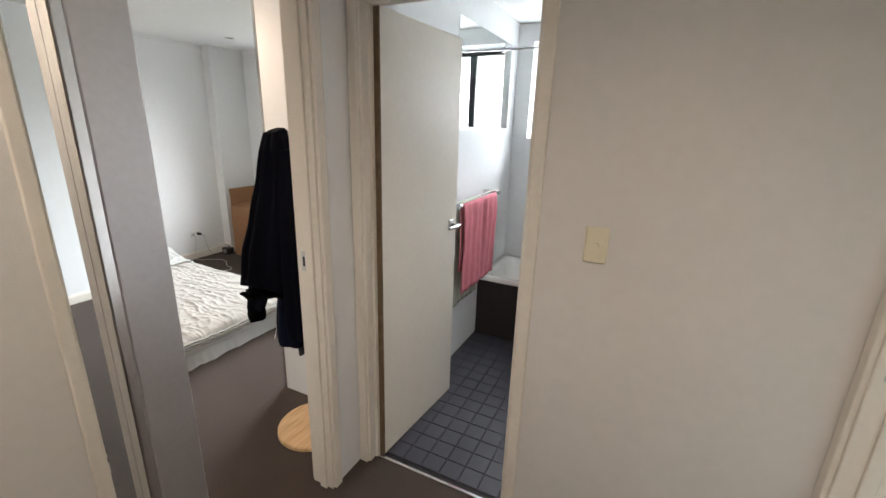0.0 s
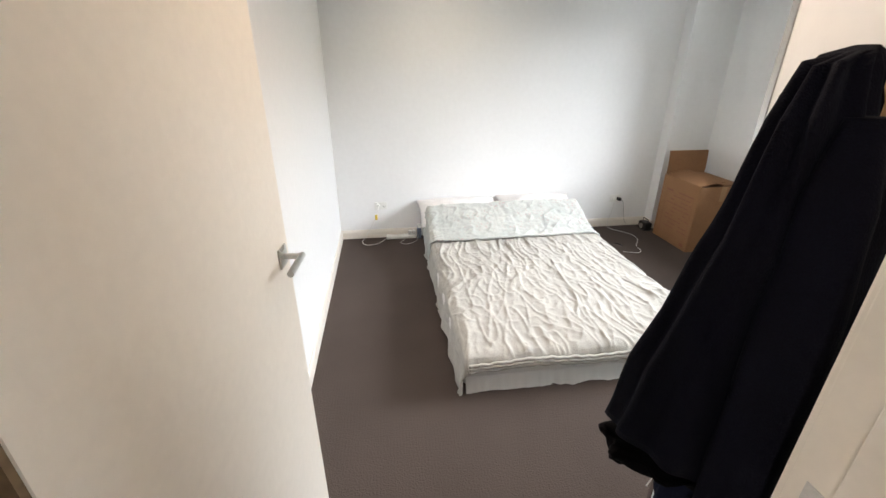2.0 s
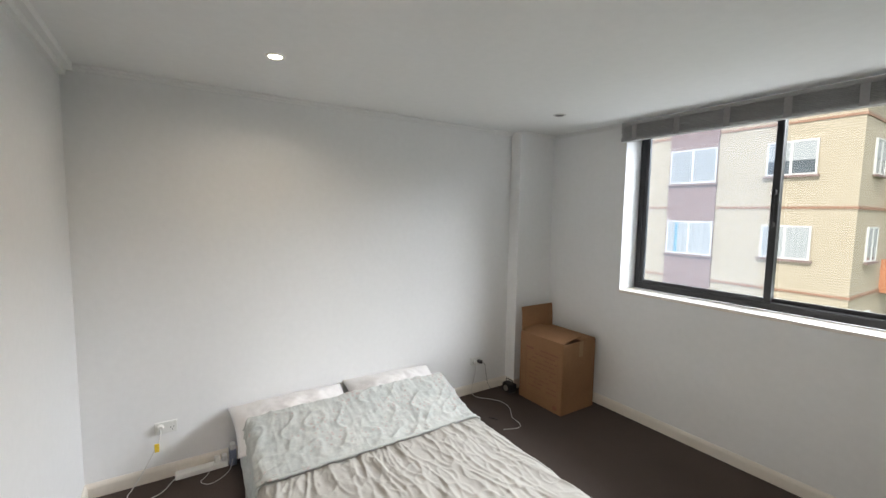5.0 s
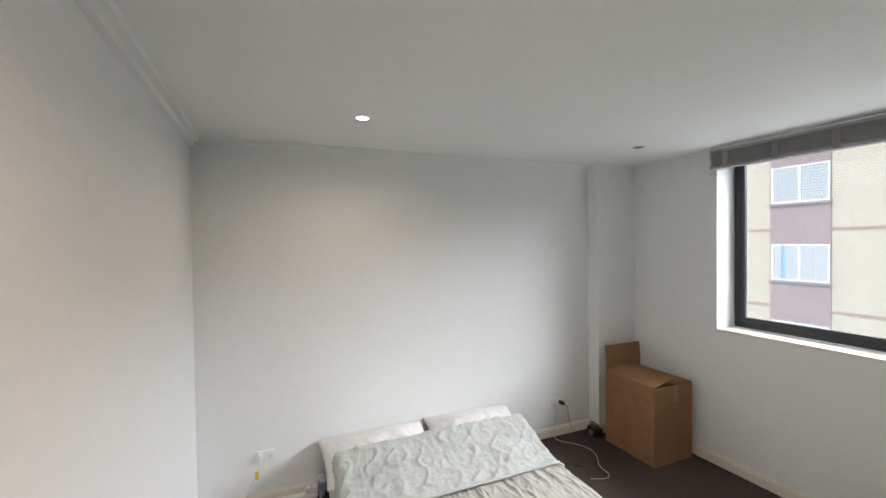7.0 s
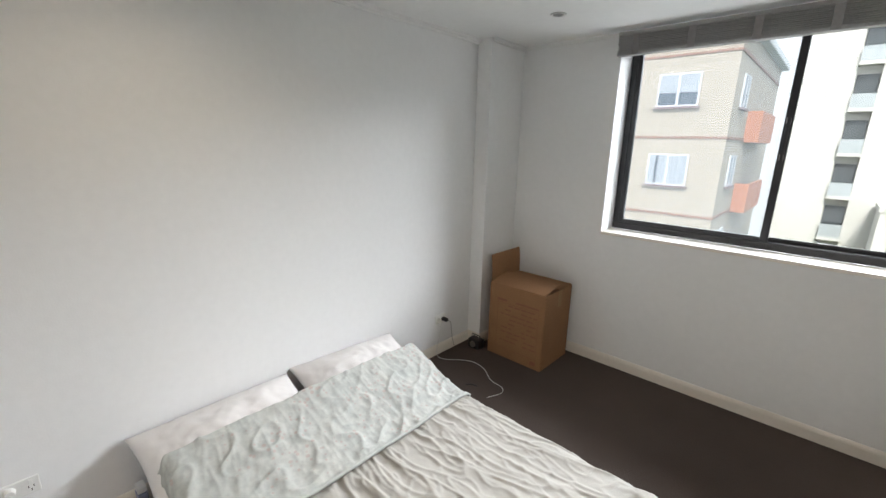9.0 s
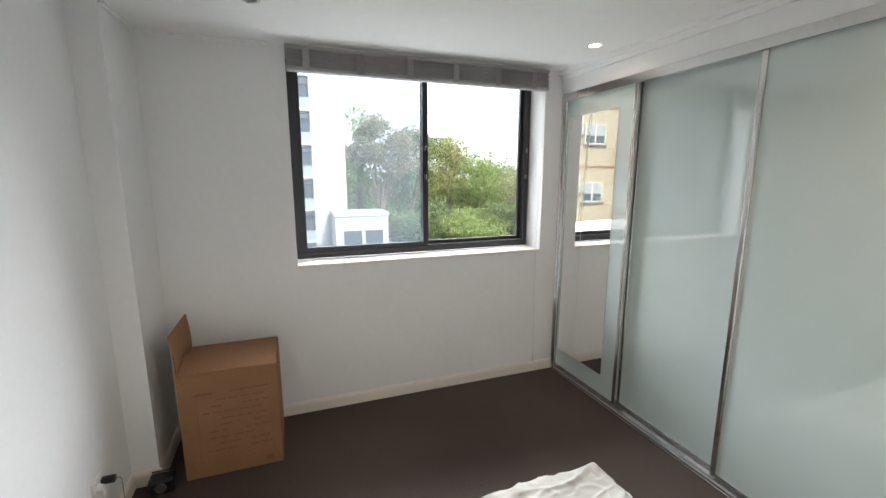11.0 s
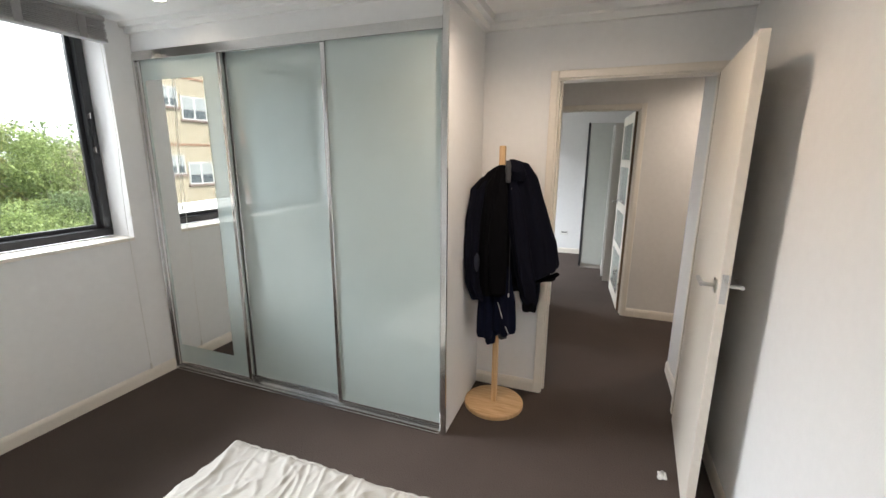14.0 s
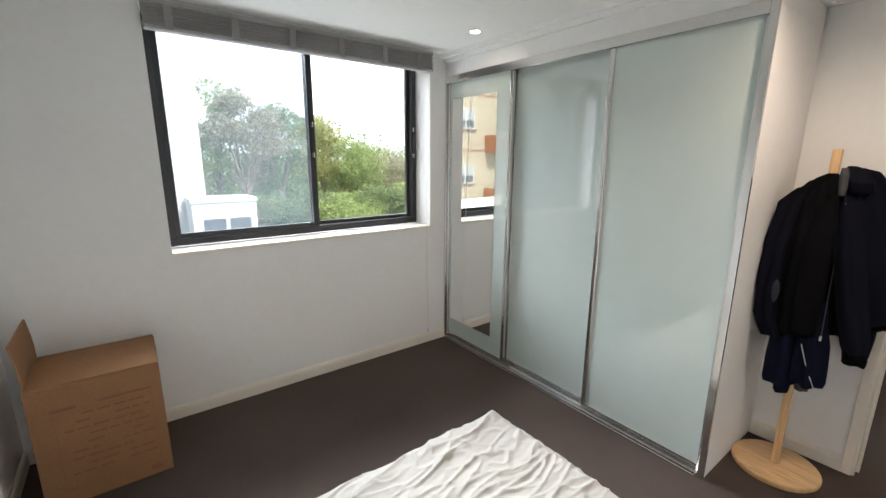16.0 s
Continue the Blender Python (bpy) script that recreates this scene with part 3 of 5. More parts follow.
# ---- bed on the floor ----
LINEN = material("white_cotton", (0.415, 0.40, 0.365), 0.85, vary=0.04, scale=6, fine=300, bump=0.15, bump_scale=500, spec=0.15)
SHEET = material("white_sheet", (0.70, 0.68, 0.665), 0.85, vary=0.03, scale=5, fine=300, bump=0.1, bump_scale=400, spec=0.15)
MINT = material("pale_green_cotton", (0.42, 0.44, 0.42), 0.85, vary=0.06, scale=7, fine=45, bump=0.12, bump_scale=500, spec=0.15, colour2=(0.49, 0.50, 0.47))
mn, ml = MINT.node_tree.nodes, MINT.node_tree.links
f_co = [a for a in mn if a.type == "TEX_COORD"][0]
f_big, f_small, f_mul, f_ramp, f_mixc = mn.new("ShaderNodeTexNoise"), mn.new("ShaderNodeTexVoronoi"), mn.new("ShaderNodeMath"), mn.new("ShaderNodeValToRGB"), mn.new("ShaderNodeMix")
f_big.inputs["Scale"].default_value, f_small.inputs["Scale"].default_value = 5.5, 34
f_mul.operation = "SUBTRACT"
f_ramp.color_ramp.elements[0].position, f_ramp.color_ramp.elements[1].position = 0.26, 0.40
f_mixc.data_type = "RGBA"
f_mixc.inputs["B"].default_value = (0.44, 0.335, 0.30, 1)
f_mulb = mn.new("ShaderNodeMath")
f_mulb.operation = "MULTIPLY"
f_mulb.inputs[1].default_value = 0.62
ml.new(f_co.outputs["Object"], f_big.inputs["Vector"])
ml.new(f_co.outputs["Object"], f_small.inputs["Vector"])
ml.new(f_big.outputs["Fac"], f_mul.inputs[0])
ml.new(f_small.outputs["Distance"], f_mul.inputs[1])
ml.new(f_mul.outputs[0], f_ramp.inputs["Fac"])
ml.new(f_ramp.outputs["Color"], f_mulb.inputs[0])
ml.new(f_mulb.outputs[0], f_mixc.inputs["Factor"])
m_bsdf = mn["Principled BSDF"]
ml.new(m_bsdf.inputs["Base Color"].links[0].from_socket, f_mixc.inputs["A"])
ml.new(f_mixc.outputs["Result"], m_bsdf.inputs["Base Color"])
BX, BY0, BY1, BFX, BZ = 0.10, 0.79, 2.235, 2.185, 0.21

mattress = thing("mattress", (1.1, 1.5, 0), "low white mattress lying straight on the carpet under a fitted sheet", "mattress")
mb = box(BX, BY0, 0.001, BFX, BY1, BZ, 0.055, 4)
part("fitted_sheet", mb, SHEET, mattress, smooth=True)
sb = bmesh.new()
rows = []
for c in np.linspace(BY0 + 0.02, BY1 - 0.02, 120):
    w = 0.006 * noise.noise(Vector((c * 9, 2, 0))) + 0.004 * noise.noise(Vector((c * 30, 5, 0)))
    rows.append([sb.verts.new(p) for p in ((BFX + 0.002, c, 0.085 + w), (BFX + 0.012 + w, c, 0.06), (BFX + 0.020 + 2 * w, c, 0.03), (BFX + 0.030 + 3 * w, c, 0.004 + 0.004 * abs(noise.noise(Vector((c * 6, 0, 3))))))])
for p, q in zip(rows, rows[1:]):
    for k in range(3):
        sb.faces.new((p[k], p[k + 1], q[k + 1], q[k]))
skirt = part("sheet_skirt", sb, SHEET, mattress, "loose sheet edge trailing on the carpet", smooth=True)


def ridges(x, y):
    """Creases of a slept-in quilt: sharp long folds that run down the bed, shorter cross folds and fine crumples."""
    v = (y - 1.5) * (1.15 - 0.22 * (x - 1.2))
    wx = 0.35 * noise.noise(Vector((x * 1.7, y * 1.7, 1.0)))
    wy = 0.5 * noise.noise(Vector((x * 2.6, y * 2.0, 6.0)))

    def fold(fx, fv, k, seed, skew=0.0):
        return max(0.0, 1 - k * abs(noise.noise(Vector((x * fx + wx + skew * v, v * fv + wy * 1.6 + seed * 3.7, seed)))))

    mask = 0.55 + 0.9 * max(-0.4, noise.noise(Vector((x * 2.1, y * 2.4, 15.0))))
    r = 0.005 * noise.noise(Vector((x * 1.6 + wx, v * 10.5 + wy, 31.0))) + 0.004 * noise.noise(Vector((x * 3.2, v * 17 - 2.5 * x, 37.0)))
    r += 0.010 * fold(1.3, 6.5, 4.6, 0.4) ** 2.0 * mask
    r += 0.008 * fold(1.9, 9.5, 4.6, 3.1, 1.0) ** 2.2 * (1.3 - mask)
    r += 0.007 * fold(4.0, 13.0, 3.8, 8.3, -3.0) ** 2.0
    r += 0.005 * fold(9.0, 13.0, 3.4, 12.9, 4.0) ** 2.0
    r += 0.003 * noise.noise(Vector((x * 24, y * 30, 7.0)))
    return r + 0.012 * noise.noise(Vector((x * 2.2, y * 2.2, 9)))


def drape(x0, x1, over_s, over_n, over_f, nx, ny, lift, wave, head_rise=0.0, crumple=1.0):
    """A cloth over the mattress: level on top, rounded over its edges and hanging by the given lengths."""
    b = bmesh.new()
    R = 0.06
    grid = []
    for i in range(nx + 1):
        row = []
        a = x0 + (x1 + over_f - x0) * i / nx
        for j in range(ny + 1):
            c = (BY0 - over_s) + (BY1 + over_n - BY0 + over_s) * j / ny
            hem = 1 + 0.16 * noise.noise(Vector((a * 3.0, c * 2.5, wave)))
            dx, dy = max(0.0, a - x1) * hem, 0.0
            if c < BY0 + R:
                dy = -(BY0 + R - c) * hem
            elif c > BY1 - R:
                dy = (c - BY1 + R) * hem

            def fold(d):
                d = abs(d)
                q = R * math.pi / 2
                if d < q:
                    return R * math.sin(d / R), R * (1 - math.cos(d / R))
                return R + 0.12 * (d - q), R + 0.985 * (d - q)

            ox, zx = fold(dx)
            oy, zy = fold(dy)
            drop = min(math.hypot(zx, zy), BZ + lift - 0.012)
            px = min(a, x1) + ox
            py = (BY0 + R - oy) if dy < 0 else (BY1 - R + oy) if dy > 0 else c
            r = ridges(a, c) * (1.0 if drop < 0.03 else 0.7) * crumple
            if crumple < 1:
                r += 0.018 * noise.noise(Vector((a * 5, c * 3.4, 41))) + 0.009 * max(0.0, 1 - 3.4 * abs(noise.noise(Vector((a * 9 + 3 * c, c * 6, 43))))) ** 1.6 + 0.005 * noise.noise(Vector((a * 26, c * 22, 47)))
            side = 0.018 * noise.noise(Vector((a * 7, c * 7, 2.0))) * min(1, drop / 0.06)
            hz = head_rise * max(0.0, 1 - (a - x0) / 0.44) ** 1.25 if a < x0 + 0.44 else 0.0
            z = BZ + lift + r + hz - drop
            row.append(b.verts.new((px + (side if zx > 0.02 else 0), py + (side - r * 0.5 if dy < 0 and zy > 0.02 else r * 0.5 - side if zy > 0.02 else 0), max(0.006, z))))
        grid.append(row)
    for i in range(nx):
        for j in range(ny):
            b.faces.new((grid[i][j], grid[i + 1][j], grid[i + 1][j + 1], grid[i][j + 1]))
    bmesh.ops.recalc_face_normals(b, faces=b.faces[:])
    return b


def cloth_thickness(o, t=0.008):
    s = o.modifiers.new("thickness", "SOLIDIFY")
    s.thickness, s.offset = t, -1


quilt = thing("quilt", (1.3, 1.5, 0.2), "crumpled white quilt with a turned-back pale green edge", "quilt")
q1 = part("cover", drape(0.5, 2.165, 0.20, 0.19, 0.115, 260, 290, 0.022, 0.3), LINEN, quilt, "crumpled off-white cover", smooth=True)
cloth_thickness(q1, 0.012)
q2 = part("turned_back_edge", drape(0.30, 0.765, 0.19, 0.18, 0.0, 100, 280, 0.044, 0.9, 0.15, 0.3), MINT, quilt, "pale green floral underside folded over", smooth=True)
cloth_thickness(q2, 0.014)
hb = bmesh.new()
hem_pts = [(0.77 + 0.012 * noise.noise(Vector((0, 4 * t, 3))), BY0 - 0.0 + (BY1 - BY0) * t, BZ + 0.046 + 0.3 * ridges(0.765, BY0 + (BY1 - BY0) * t)) for t in np.linspace(0.03, 0.97, 60)]
tube(hem_pts, 0.009, 8, hb)
part("hem", hb, MINT, quilt, smooth=True)
for k, (dz, dx) in enumerate(((0.0, 0.004), (0.020, 0.007), (0.036, 0.003))):
    hb = bmesh.new()
    pts = []
    for t in np.linspace(0.02, 0.98, 150):
        c = BY0 + (BY1 - BY0) * t
        drop = 0.115 * (1 + 0.16 * noise.noise(Vector((2.285 * 3.0, c * 2.5, 0.3))))
        pts.append((2.227 + dx + 0.008 * noise.noise(Vector((c * 26, k, 0))), c, BZ + 0.030 - 0.06 - (drop - 0.094) + dz + 0.007 * noise.noise(Vector((c * 20, k + 4, 1)))))
    tube(pts, 0.0085, 8, hb)
    part("frill", hb, LINEN, quilt, "gathered hem along the foot", smooth=True)


def pillow(cx, cy, cz, lx, ly, h, tilt, yaw, label, seed):
    e = thing("pillow", (cx, cy, cz), label, "pillow", group="bed pillows")
    b = bmesh.new()
    m = Matrix.Translation((cx, cy, cz)) @ Matrix.Rotation(radians(yaw), 4, "Z") @ Matrix.Rotation(radians(tilt), 4, "Y")
    nu, nv = 34, 46
    for s in (1, -1):
        g = []
        for i in range(nu + 1):
            row = []
            for j in range(nv + 1):
                u, v = 2 * i / nu - 1, 2 * j / nv - 1
                f = ((1 - u * u) * (1 - abs(v) ** 2.2)) ** 0.62
                pin = 1 - 0.06 * (1 - v * v) * u * u - 0.0
                z = s * h / 2 * f + s * f * 0.016 * noise.noise(Vector((u * 2, v * 3, seed + s))) + 0.009 * f * (1 - 2 * abs(noise.noise(Vector((u * 3 + v, v * 6, seed + 3))))) + 0.004 * noise.noise(Vector((u * 9, v * 11, seed)))
                row.append(b.verts.new(m @ Vector((u * lx / 2 * (1 - 0.05 * (1 - v * v)), v * ly / 2 * (1 - 0.05 * (1 - u * u)), z))))
            g.append(row)
        for i in range(nu):
            for j in range(nv):
                q = (g[i][j], g[i + 1][j], g[i + 1][j + 1], g[i][j + 1])
                b.faces.new(q if s > 0 else q[::-1])
    bmesh.ops.remove_doubles(b, verts=b.verts[:], dist=0.002)
    part("pillowcase", b, SHEET, e, smooth=True)
    return e


pillow(0.24, 1.11, 0.31, 0.46, 0.76, 0.17, 14, 1, "plump white pillow half under the quilt", 1.0)
pillow(0.235, 1.85, 0.315, 0.46, 0.72, 0.17, 16, -4, "plump white pillow with a faint pink cast, half under the quilt", 5.0)

# ---- cardboard box ----
CARD = material("brown_cardboard", (0.265, 0.140, 0.070), 0.8, vary=0.1, scale=5, fine=90, bump=0.06, bump_scale=160, spec=0.2)
CARD_IN = material("cardboard_inside", (0.24, 0.13, 0.07), 0.85, vary=0.1, scale=5, fine=90)
PRINT = material("faded_red_print", (0.225, 0.088, 0.047), 0.8, vary=0.1)
cb = thing("cardboard_box", (0.52, 3.28, 0), "brown cardboard carton with one top flap standing up", "box")
cx0, cx1, cy0, cy1, cz = 0.255, 0.745, 3.09, 3.50, 0.60
t = 0.006
part("side_panel", box(cx0, cy0, 0.001, cx1, cy0 + t, cz, 0.0015), CARD, cb)
part("side_panel", box(cx0, cy1 - t, 0.001, cx1, cy1, cz, 0.0015), CARD, cb)
part("side_panel", box(cx0, cy0 + t, 0.001, cx0 + t, cy1 - t, cz, 0.0015), CARD, cb)
part("side_panel", box(cx1 - t, cy0 + t, 0.001, cx1, cy1 - t, cz, 0.0015), CARD, cb)
part("bottom", box(cx0 + t, cy0 + t, 0.001, cx1 - t, cy1 - t, 0.008), CARD_IN, cb)


def flap(hinge_a, hinge_b, out, length, angle, nm):
    """A flap hinged along a to b; angle 0 lies level towards out, 90 stands up."""
    a, c = Vector(hinge_a), Vector(hinge_b)
    o = Vector(out)
    d = o * math.cos(radians(angle)) + Vector((0, 0, math.sin(radians(angle))))
    n = (c - a).cross(d).normalized() * t
    b = bmesh.new()
    nseg = 8
    lo, hi = [], []
    for k in range(nseg + 1):
        f = k / nseg
        p, q = a + d * length * f, c + d * length * f
        sag = n * 0.9 * math.sin(f * math.pi)
        lo.append((b.verts.new(p + sag), b.verts.new(q + sag)))
        hi.append((b.verts.new(p + sag + n), b.verts.new(q + sag + n)))
    for k in range(nseg):
        b.faces.new((lo[k][0], lo[k][1], lo[k + 1][1], lo[k + 1][0]))
        b.faces.new((hi[k][0], hi[k + 1][0], hi[k + 1][1], hi[k][1]))
        for s in (0, 1):
            b.faces.new((lo[k][s], lo[k + 1][s], hi[k + 1][s], hi[k][s]))
    b.faces.new((lo[0][0], hi[0][0], hi[0][1], lo[0][1]))
    b.faces.new((lo[-1][0], lo[-1][1], hi[-1][1], hi[-1][0]))
    bmesh.ops.recalc_face_normals(b, faces=b.faces[:])
    return part("flap", b, CARD, cb, nm)


flap((cx0 + 0.002, cy0 + 0.01, cz), (cx0 + 0.002, cy1 - 0.01, cz), (1, 0, 0), 0.218, 94, "flap standing upright")
flap((cx0 + 0.01, cy0 + 0.002, cz + 0.001), (cx1 - 0.005, cy0 + 0.002, cz + 0.001), (0, 1, 0), 0.225, 9, "top flap sprung up along its free edge")
flap((cx1 - 0.005, cy1 - 0.002, cz + 0.001), (cx0 + 0.01, cy1 - 0.002, cz + 0.001), (0, -1, 0), 0.2, 0.5, "closed top flap")
flap((cx1 - 0.002, cy1 - 0.01, cz - 0.002), (cx1 - 0.002, cy0 + 0.01, cz - 0.002), (-1, 0, 0), 0.2, -10, "inner flap")
random.seed(11)
pm = bmesh.new()
for k in range(9):
    z = 0.44 - 0.037 * k
    x = 0.36 + random.uniform(0, 0.03)
    while x < 0.66:
        w = random.uniform(0.02, 0.07)
        if random.random() < 0.75:
            box(x, cy0 - 0.0008, z, min(x + w, 0.69), cy0 + 0.0002, z + 0.010, bm=pm)
        x += w + 0.012
box(0.33, cy0 - 0.0008, 0.475, 0.42, cy0 + 0.0002, 0.492, bm=pm)
box(0.5, cy0 - 0.0008, 0.48, 0.70, cy0 + 0.0002, 0.492, bm=pm)
for x0_, x1_, z0_, z1_ in ((0.335, 0.70, 0.462, 0.464), (0.335, 0.70, 0.08, 0.082), (0.335, 0.337, 0.08, 0.464), (0.698, 0.70, 0.08, 0.464)):
    box(x0_, cy0 - 0.0008, z0_, x1_, cy0 + 0.0002, z1_, bm=pm)
box(0.655, cy0 - 0.0008, 0.03, 0.70, cy0 + 0.0002, 0.06, bm=pm)
part("printing", pm, PRINT, cb, "faded red printing")
tm = Matrix.Translation((0, cy0 + 0.002, cz + 0.007)) @ Matrix.Rotation(radians(9), 4, "X")
pt = bmesh.new()
for k in range(3):
    x = 0.36 + 0.03 * k
    while x < 0.70:
        w = random.uniform(0.012, 0.04)
        if random.random() < 0.6:
            box(x, 0.045 + 0.032 * k, 0.0, x + w, 0.057 + 0.032 * k, 0.0012, bm=pt, m=tm)
        x += w + 0.022
box(0.61, 0.03, 0.0, 0.69, 0.052, 0.0012, bm=pt, m=tm)
box(0.33, 0.175, 0.0, 0.66, 0.178, 0.0012, bm=pt, m=tm)
part("printing", pt, PRINT, cb, "faded red printing on the top flap")
part("seam_tape", box(cx1 - 0.002, cy0 + 0.20, cz - 0.13, cx1 + 0.0008, cy0 + 0.25, cz), material("parcel_tape", (0.36, 0.22, 0.12), 0.25, vary=0.05), cb)

# ---- sockets, cables, power board ----
def cable(name, pts, r, mat, label, cat="cable"):
    return tagged(part(name, tube(smooth_path(pts, 7), r * 0.7, 6), mat, smooth=True), label, cat)


def socket(y, z, label):
    e = thing("wall_socket", (0, y, z), label, "socket", group="bedroom wall sockets")
    part("cover_plate", box(0.0005, y - 0.058, z - 0.036, 0.009, y + 0.058, z + 0.036, 0.003, 2), PLASTIC, e)
    for dy in (-0.032, 0.032):
        part("rocker", box(0.009, y + dy - 0.006, z + 0.012, 0.0125, y + dy + 0.006, z + 0.028, 0.001), PLASTIC, e)
        b = box(0.0088, y + dy - 0.009, z - 0.008, 0.0096, y + dy - 0.006, z + 0.002)
        box(0.0088, y + dy + 0.006, z - 0.008, 0.0096, y + dy + 0.009, z + 0.002, bm=b)
        box(0.0088, y + dy - 0.0015, z - 0.022, 0.0096, y + dy + 0.0015, z - 0.012, bm=b)
        part("slots", b, BLACK_PL, e)
    return e


socket(0.393, 0.322, "white double power socket with a white lead")
socket(2.776, 0.30, "white double power socket with two plugs in")


def plug(y, z, mat, label):
    e = thing("plug", (0.01, y, z), label, "plug")
    part("plug_body", rod((0.0095, y, z), (0.032, y, z), 0.019, 14, 0.015), mat, e, smooth=False)
    part("strain_relief", rod((0.028, y, z), (0.034, y, z - 0.03), 0.006, 8), mat, e)
    return e


plug(0.365, 0.328, PLASTIC, "white plug pushed into the wall socket")
plug(2.752, 0.295, PLASTIC, "round white plug in the wall socket")
pk = thing("power_adapter", (0.01, 2.80, 0.30), "small black charger plugged into the wall socket", "charger")
part("adapter_body", box(0.0095, 2.785, 0.285, 0.062, 2.812, 0.312, 0.004, 2), BLACK_PL, pk)
WCORD = material("white_lead", (0.68, 0.67, 0.64), 0.5, vary=0.05)
cable("power_lead", [(0.034, 0.365, 0.29), (0.04, 0.35, 0.24), (0.042, 0.33, 0.2), (0.03, 0.28, 0.1), (0.05, 0.22, 0.012), (0.12, 0.2, 0.006), (0.2, 0.25, 0.006), (0.17, 0.36, 0.006), (0.08, 0.42, 0.01), (0.06, 0.46, 0.02)], 0.004, WCORD, "white power lead trailing down to the carpet")
tg = thing("cable_tag", (0.04, 0.345, 0.22), "small yellow tag on the white lead", "tag")
part("tag", box(0.036, 0.333, 0.195, 0.046, 0.357, 0.245, 0.002), YELLOW_PL, tg)
pb = thing("power_board", (0.05, 0.55, 0), "white power board lying along the skirting board", "power board")
part("body", box(0.022, 0.43, 0.001, 0.08, 0.72, 0.034, 0.006, 2), PLASTIC, pb)
for k in range(4):
    part("outlet", box(0.03, 0.455 + 0.062 * k, 0.033, 0.07, 0.497 + 0.062 * k, 0.0355, 0.001), PLASTIC, pb)
for k, (yy, mt) in enumerate(((0.66, PLASTIC), (0.70, PLASTIC))):
    e = thing("plug", (0.05, yy, 0.036), "white plug standing in the power board", "plug")
    part("plug_body", box(0.034, yy - 0.017, 0.0356, 0.068, yy + 0.015, 0.075, 0.006, 2), mt, e)
ad = thing("power_adapter", (0.06, 0.735, 0), "blue-grey charger with leads standing beside the mattress", "charger")
GREYB = material("blue_grey_plastic", (0.22, 0.25, 0.33), 0.4, vary=0.1)
part("adapter_body", box(0.03, 0.727, 0.001, 0.09, 0.768, 0.105, 0.006, 2), GREYB, ad)
part("adapter_top", box(0.035, 0.73, 0.105, 0.085, 0.765, 0.14, 0.006, 2), PLASTIC, ad)
cable("charger_lead", [(0.09, 0.745, 0.05), (0.14, 0.72, 0.01), (0.2, 0.66, 0.005), (0.22, 0.6, 0.005), (0.17, 0.56, 0.005), (0.12, 0.6, 0.01), (0.075, 0.66, 0.08)], 0.0025, WCORD, "thin white charger lead in a loop on the carpet")
cable("lamp_lead", [(0.034, 2.752, 0.262), (0.04, 2.74, 0.18), (0.03, 2.72, 0.08), (0.05, 2.71, 0.012), (0.12, 2.73, 0.005), (0.2, 2.80, 0.005), (0.3, 2.85, 0.005), (0.42, 2.83, 0.005), (0.55, 2.74, 0.005), (0.66, 2.72, 0.005), (0.70, 2.66, 0.005), (0.66, 2.55, 0.005)], 0.003, WCORD, "white lead winding across the carpet")
cable("adapter_lead", [(0.062, 2.80, 0.298), (0.07, 2.83, 0.27), (0.06, 2.86, 0.16), (0.05, 2.9, 0.05), (0.09, 2.95, 0.012), (0.15, 3.0, 0.03)], 0.002, BLACK_PL, "thin black lead hanging from the charger")
dv = thing("alarm_clock_radio", (0.15, 3.06, 0), "small black electrical device on the carpet beside the carton", "device")
part("casing", box(0.095, 3.02, 0.001, 0.215, 3.105, 0.085, 0.016, 3), BLACK_PL, dv)
part("dial", rod((0.155, 3.021, 0.045), (0.155, 3.012, 0.045), 0.026, 20), STEEL, dv)
part("handle", tube([(0.11, 3.06, 0.083), (0.115, 3.06, 0.115), (0.195, 3.06, 0.115), (0.2, 3.06, 0.083)], 0.005, 8), BLACK_PL, dv)
stub = thing("cable_end", (0.48, 2.58, 0), "loose black plug end lying on the carpet", "cable")
part("lead", tube(smooth_path([(0.46, 2.57, 0.006), (0.49, 2.6, 0.006), (0.53, 2.61, 0.006)], 5), 0.004, 6), BLACK_PL, stub)

# light switch in the hall
sw = thing("light_switch", (4.628, YB, 1.253), "cream plastic single light switch on the hall wall", "switch")
part("cover_plate", box(4.592, YB - 0.011, 1.195, 4.664, YB - 0.0005, 1.311, 0.004, 2), CREAM_PL, sw)
part("rocker", rod((4.628, YB - 0.016, 1.253), (4.628, YB - 0.010, 1.253), 0.0085, 16, 0.01), CREAM_PL, sw)
so = thing("wall_socket", (8.1, 1.17, 0.342), "white power socket on the far wall of the second bedroom", "socket")
part("cover_plate", box(8.09, 1.11, 0.307, 8.0995, 1.23, 0.377, 0.003), PLASTIC, so)
part("rocker", box(8.0875, 1.125, 0.347, 8.09, 1.215, 0.362), BLACK_PL, so)

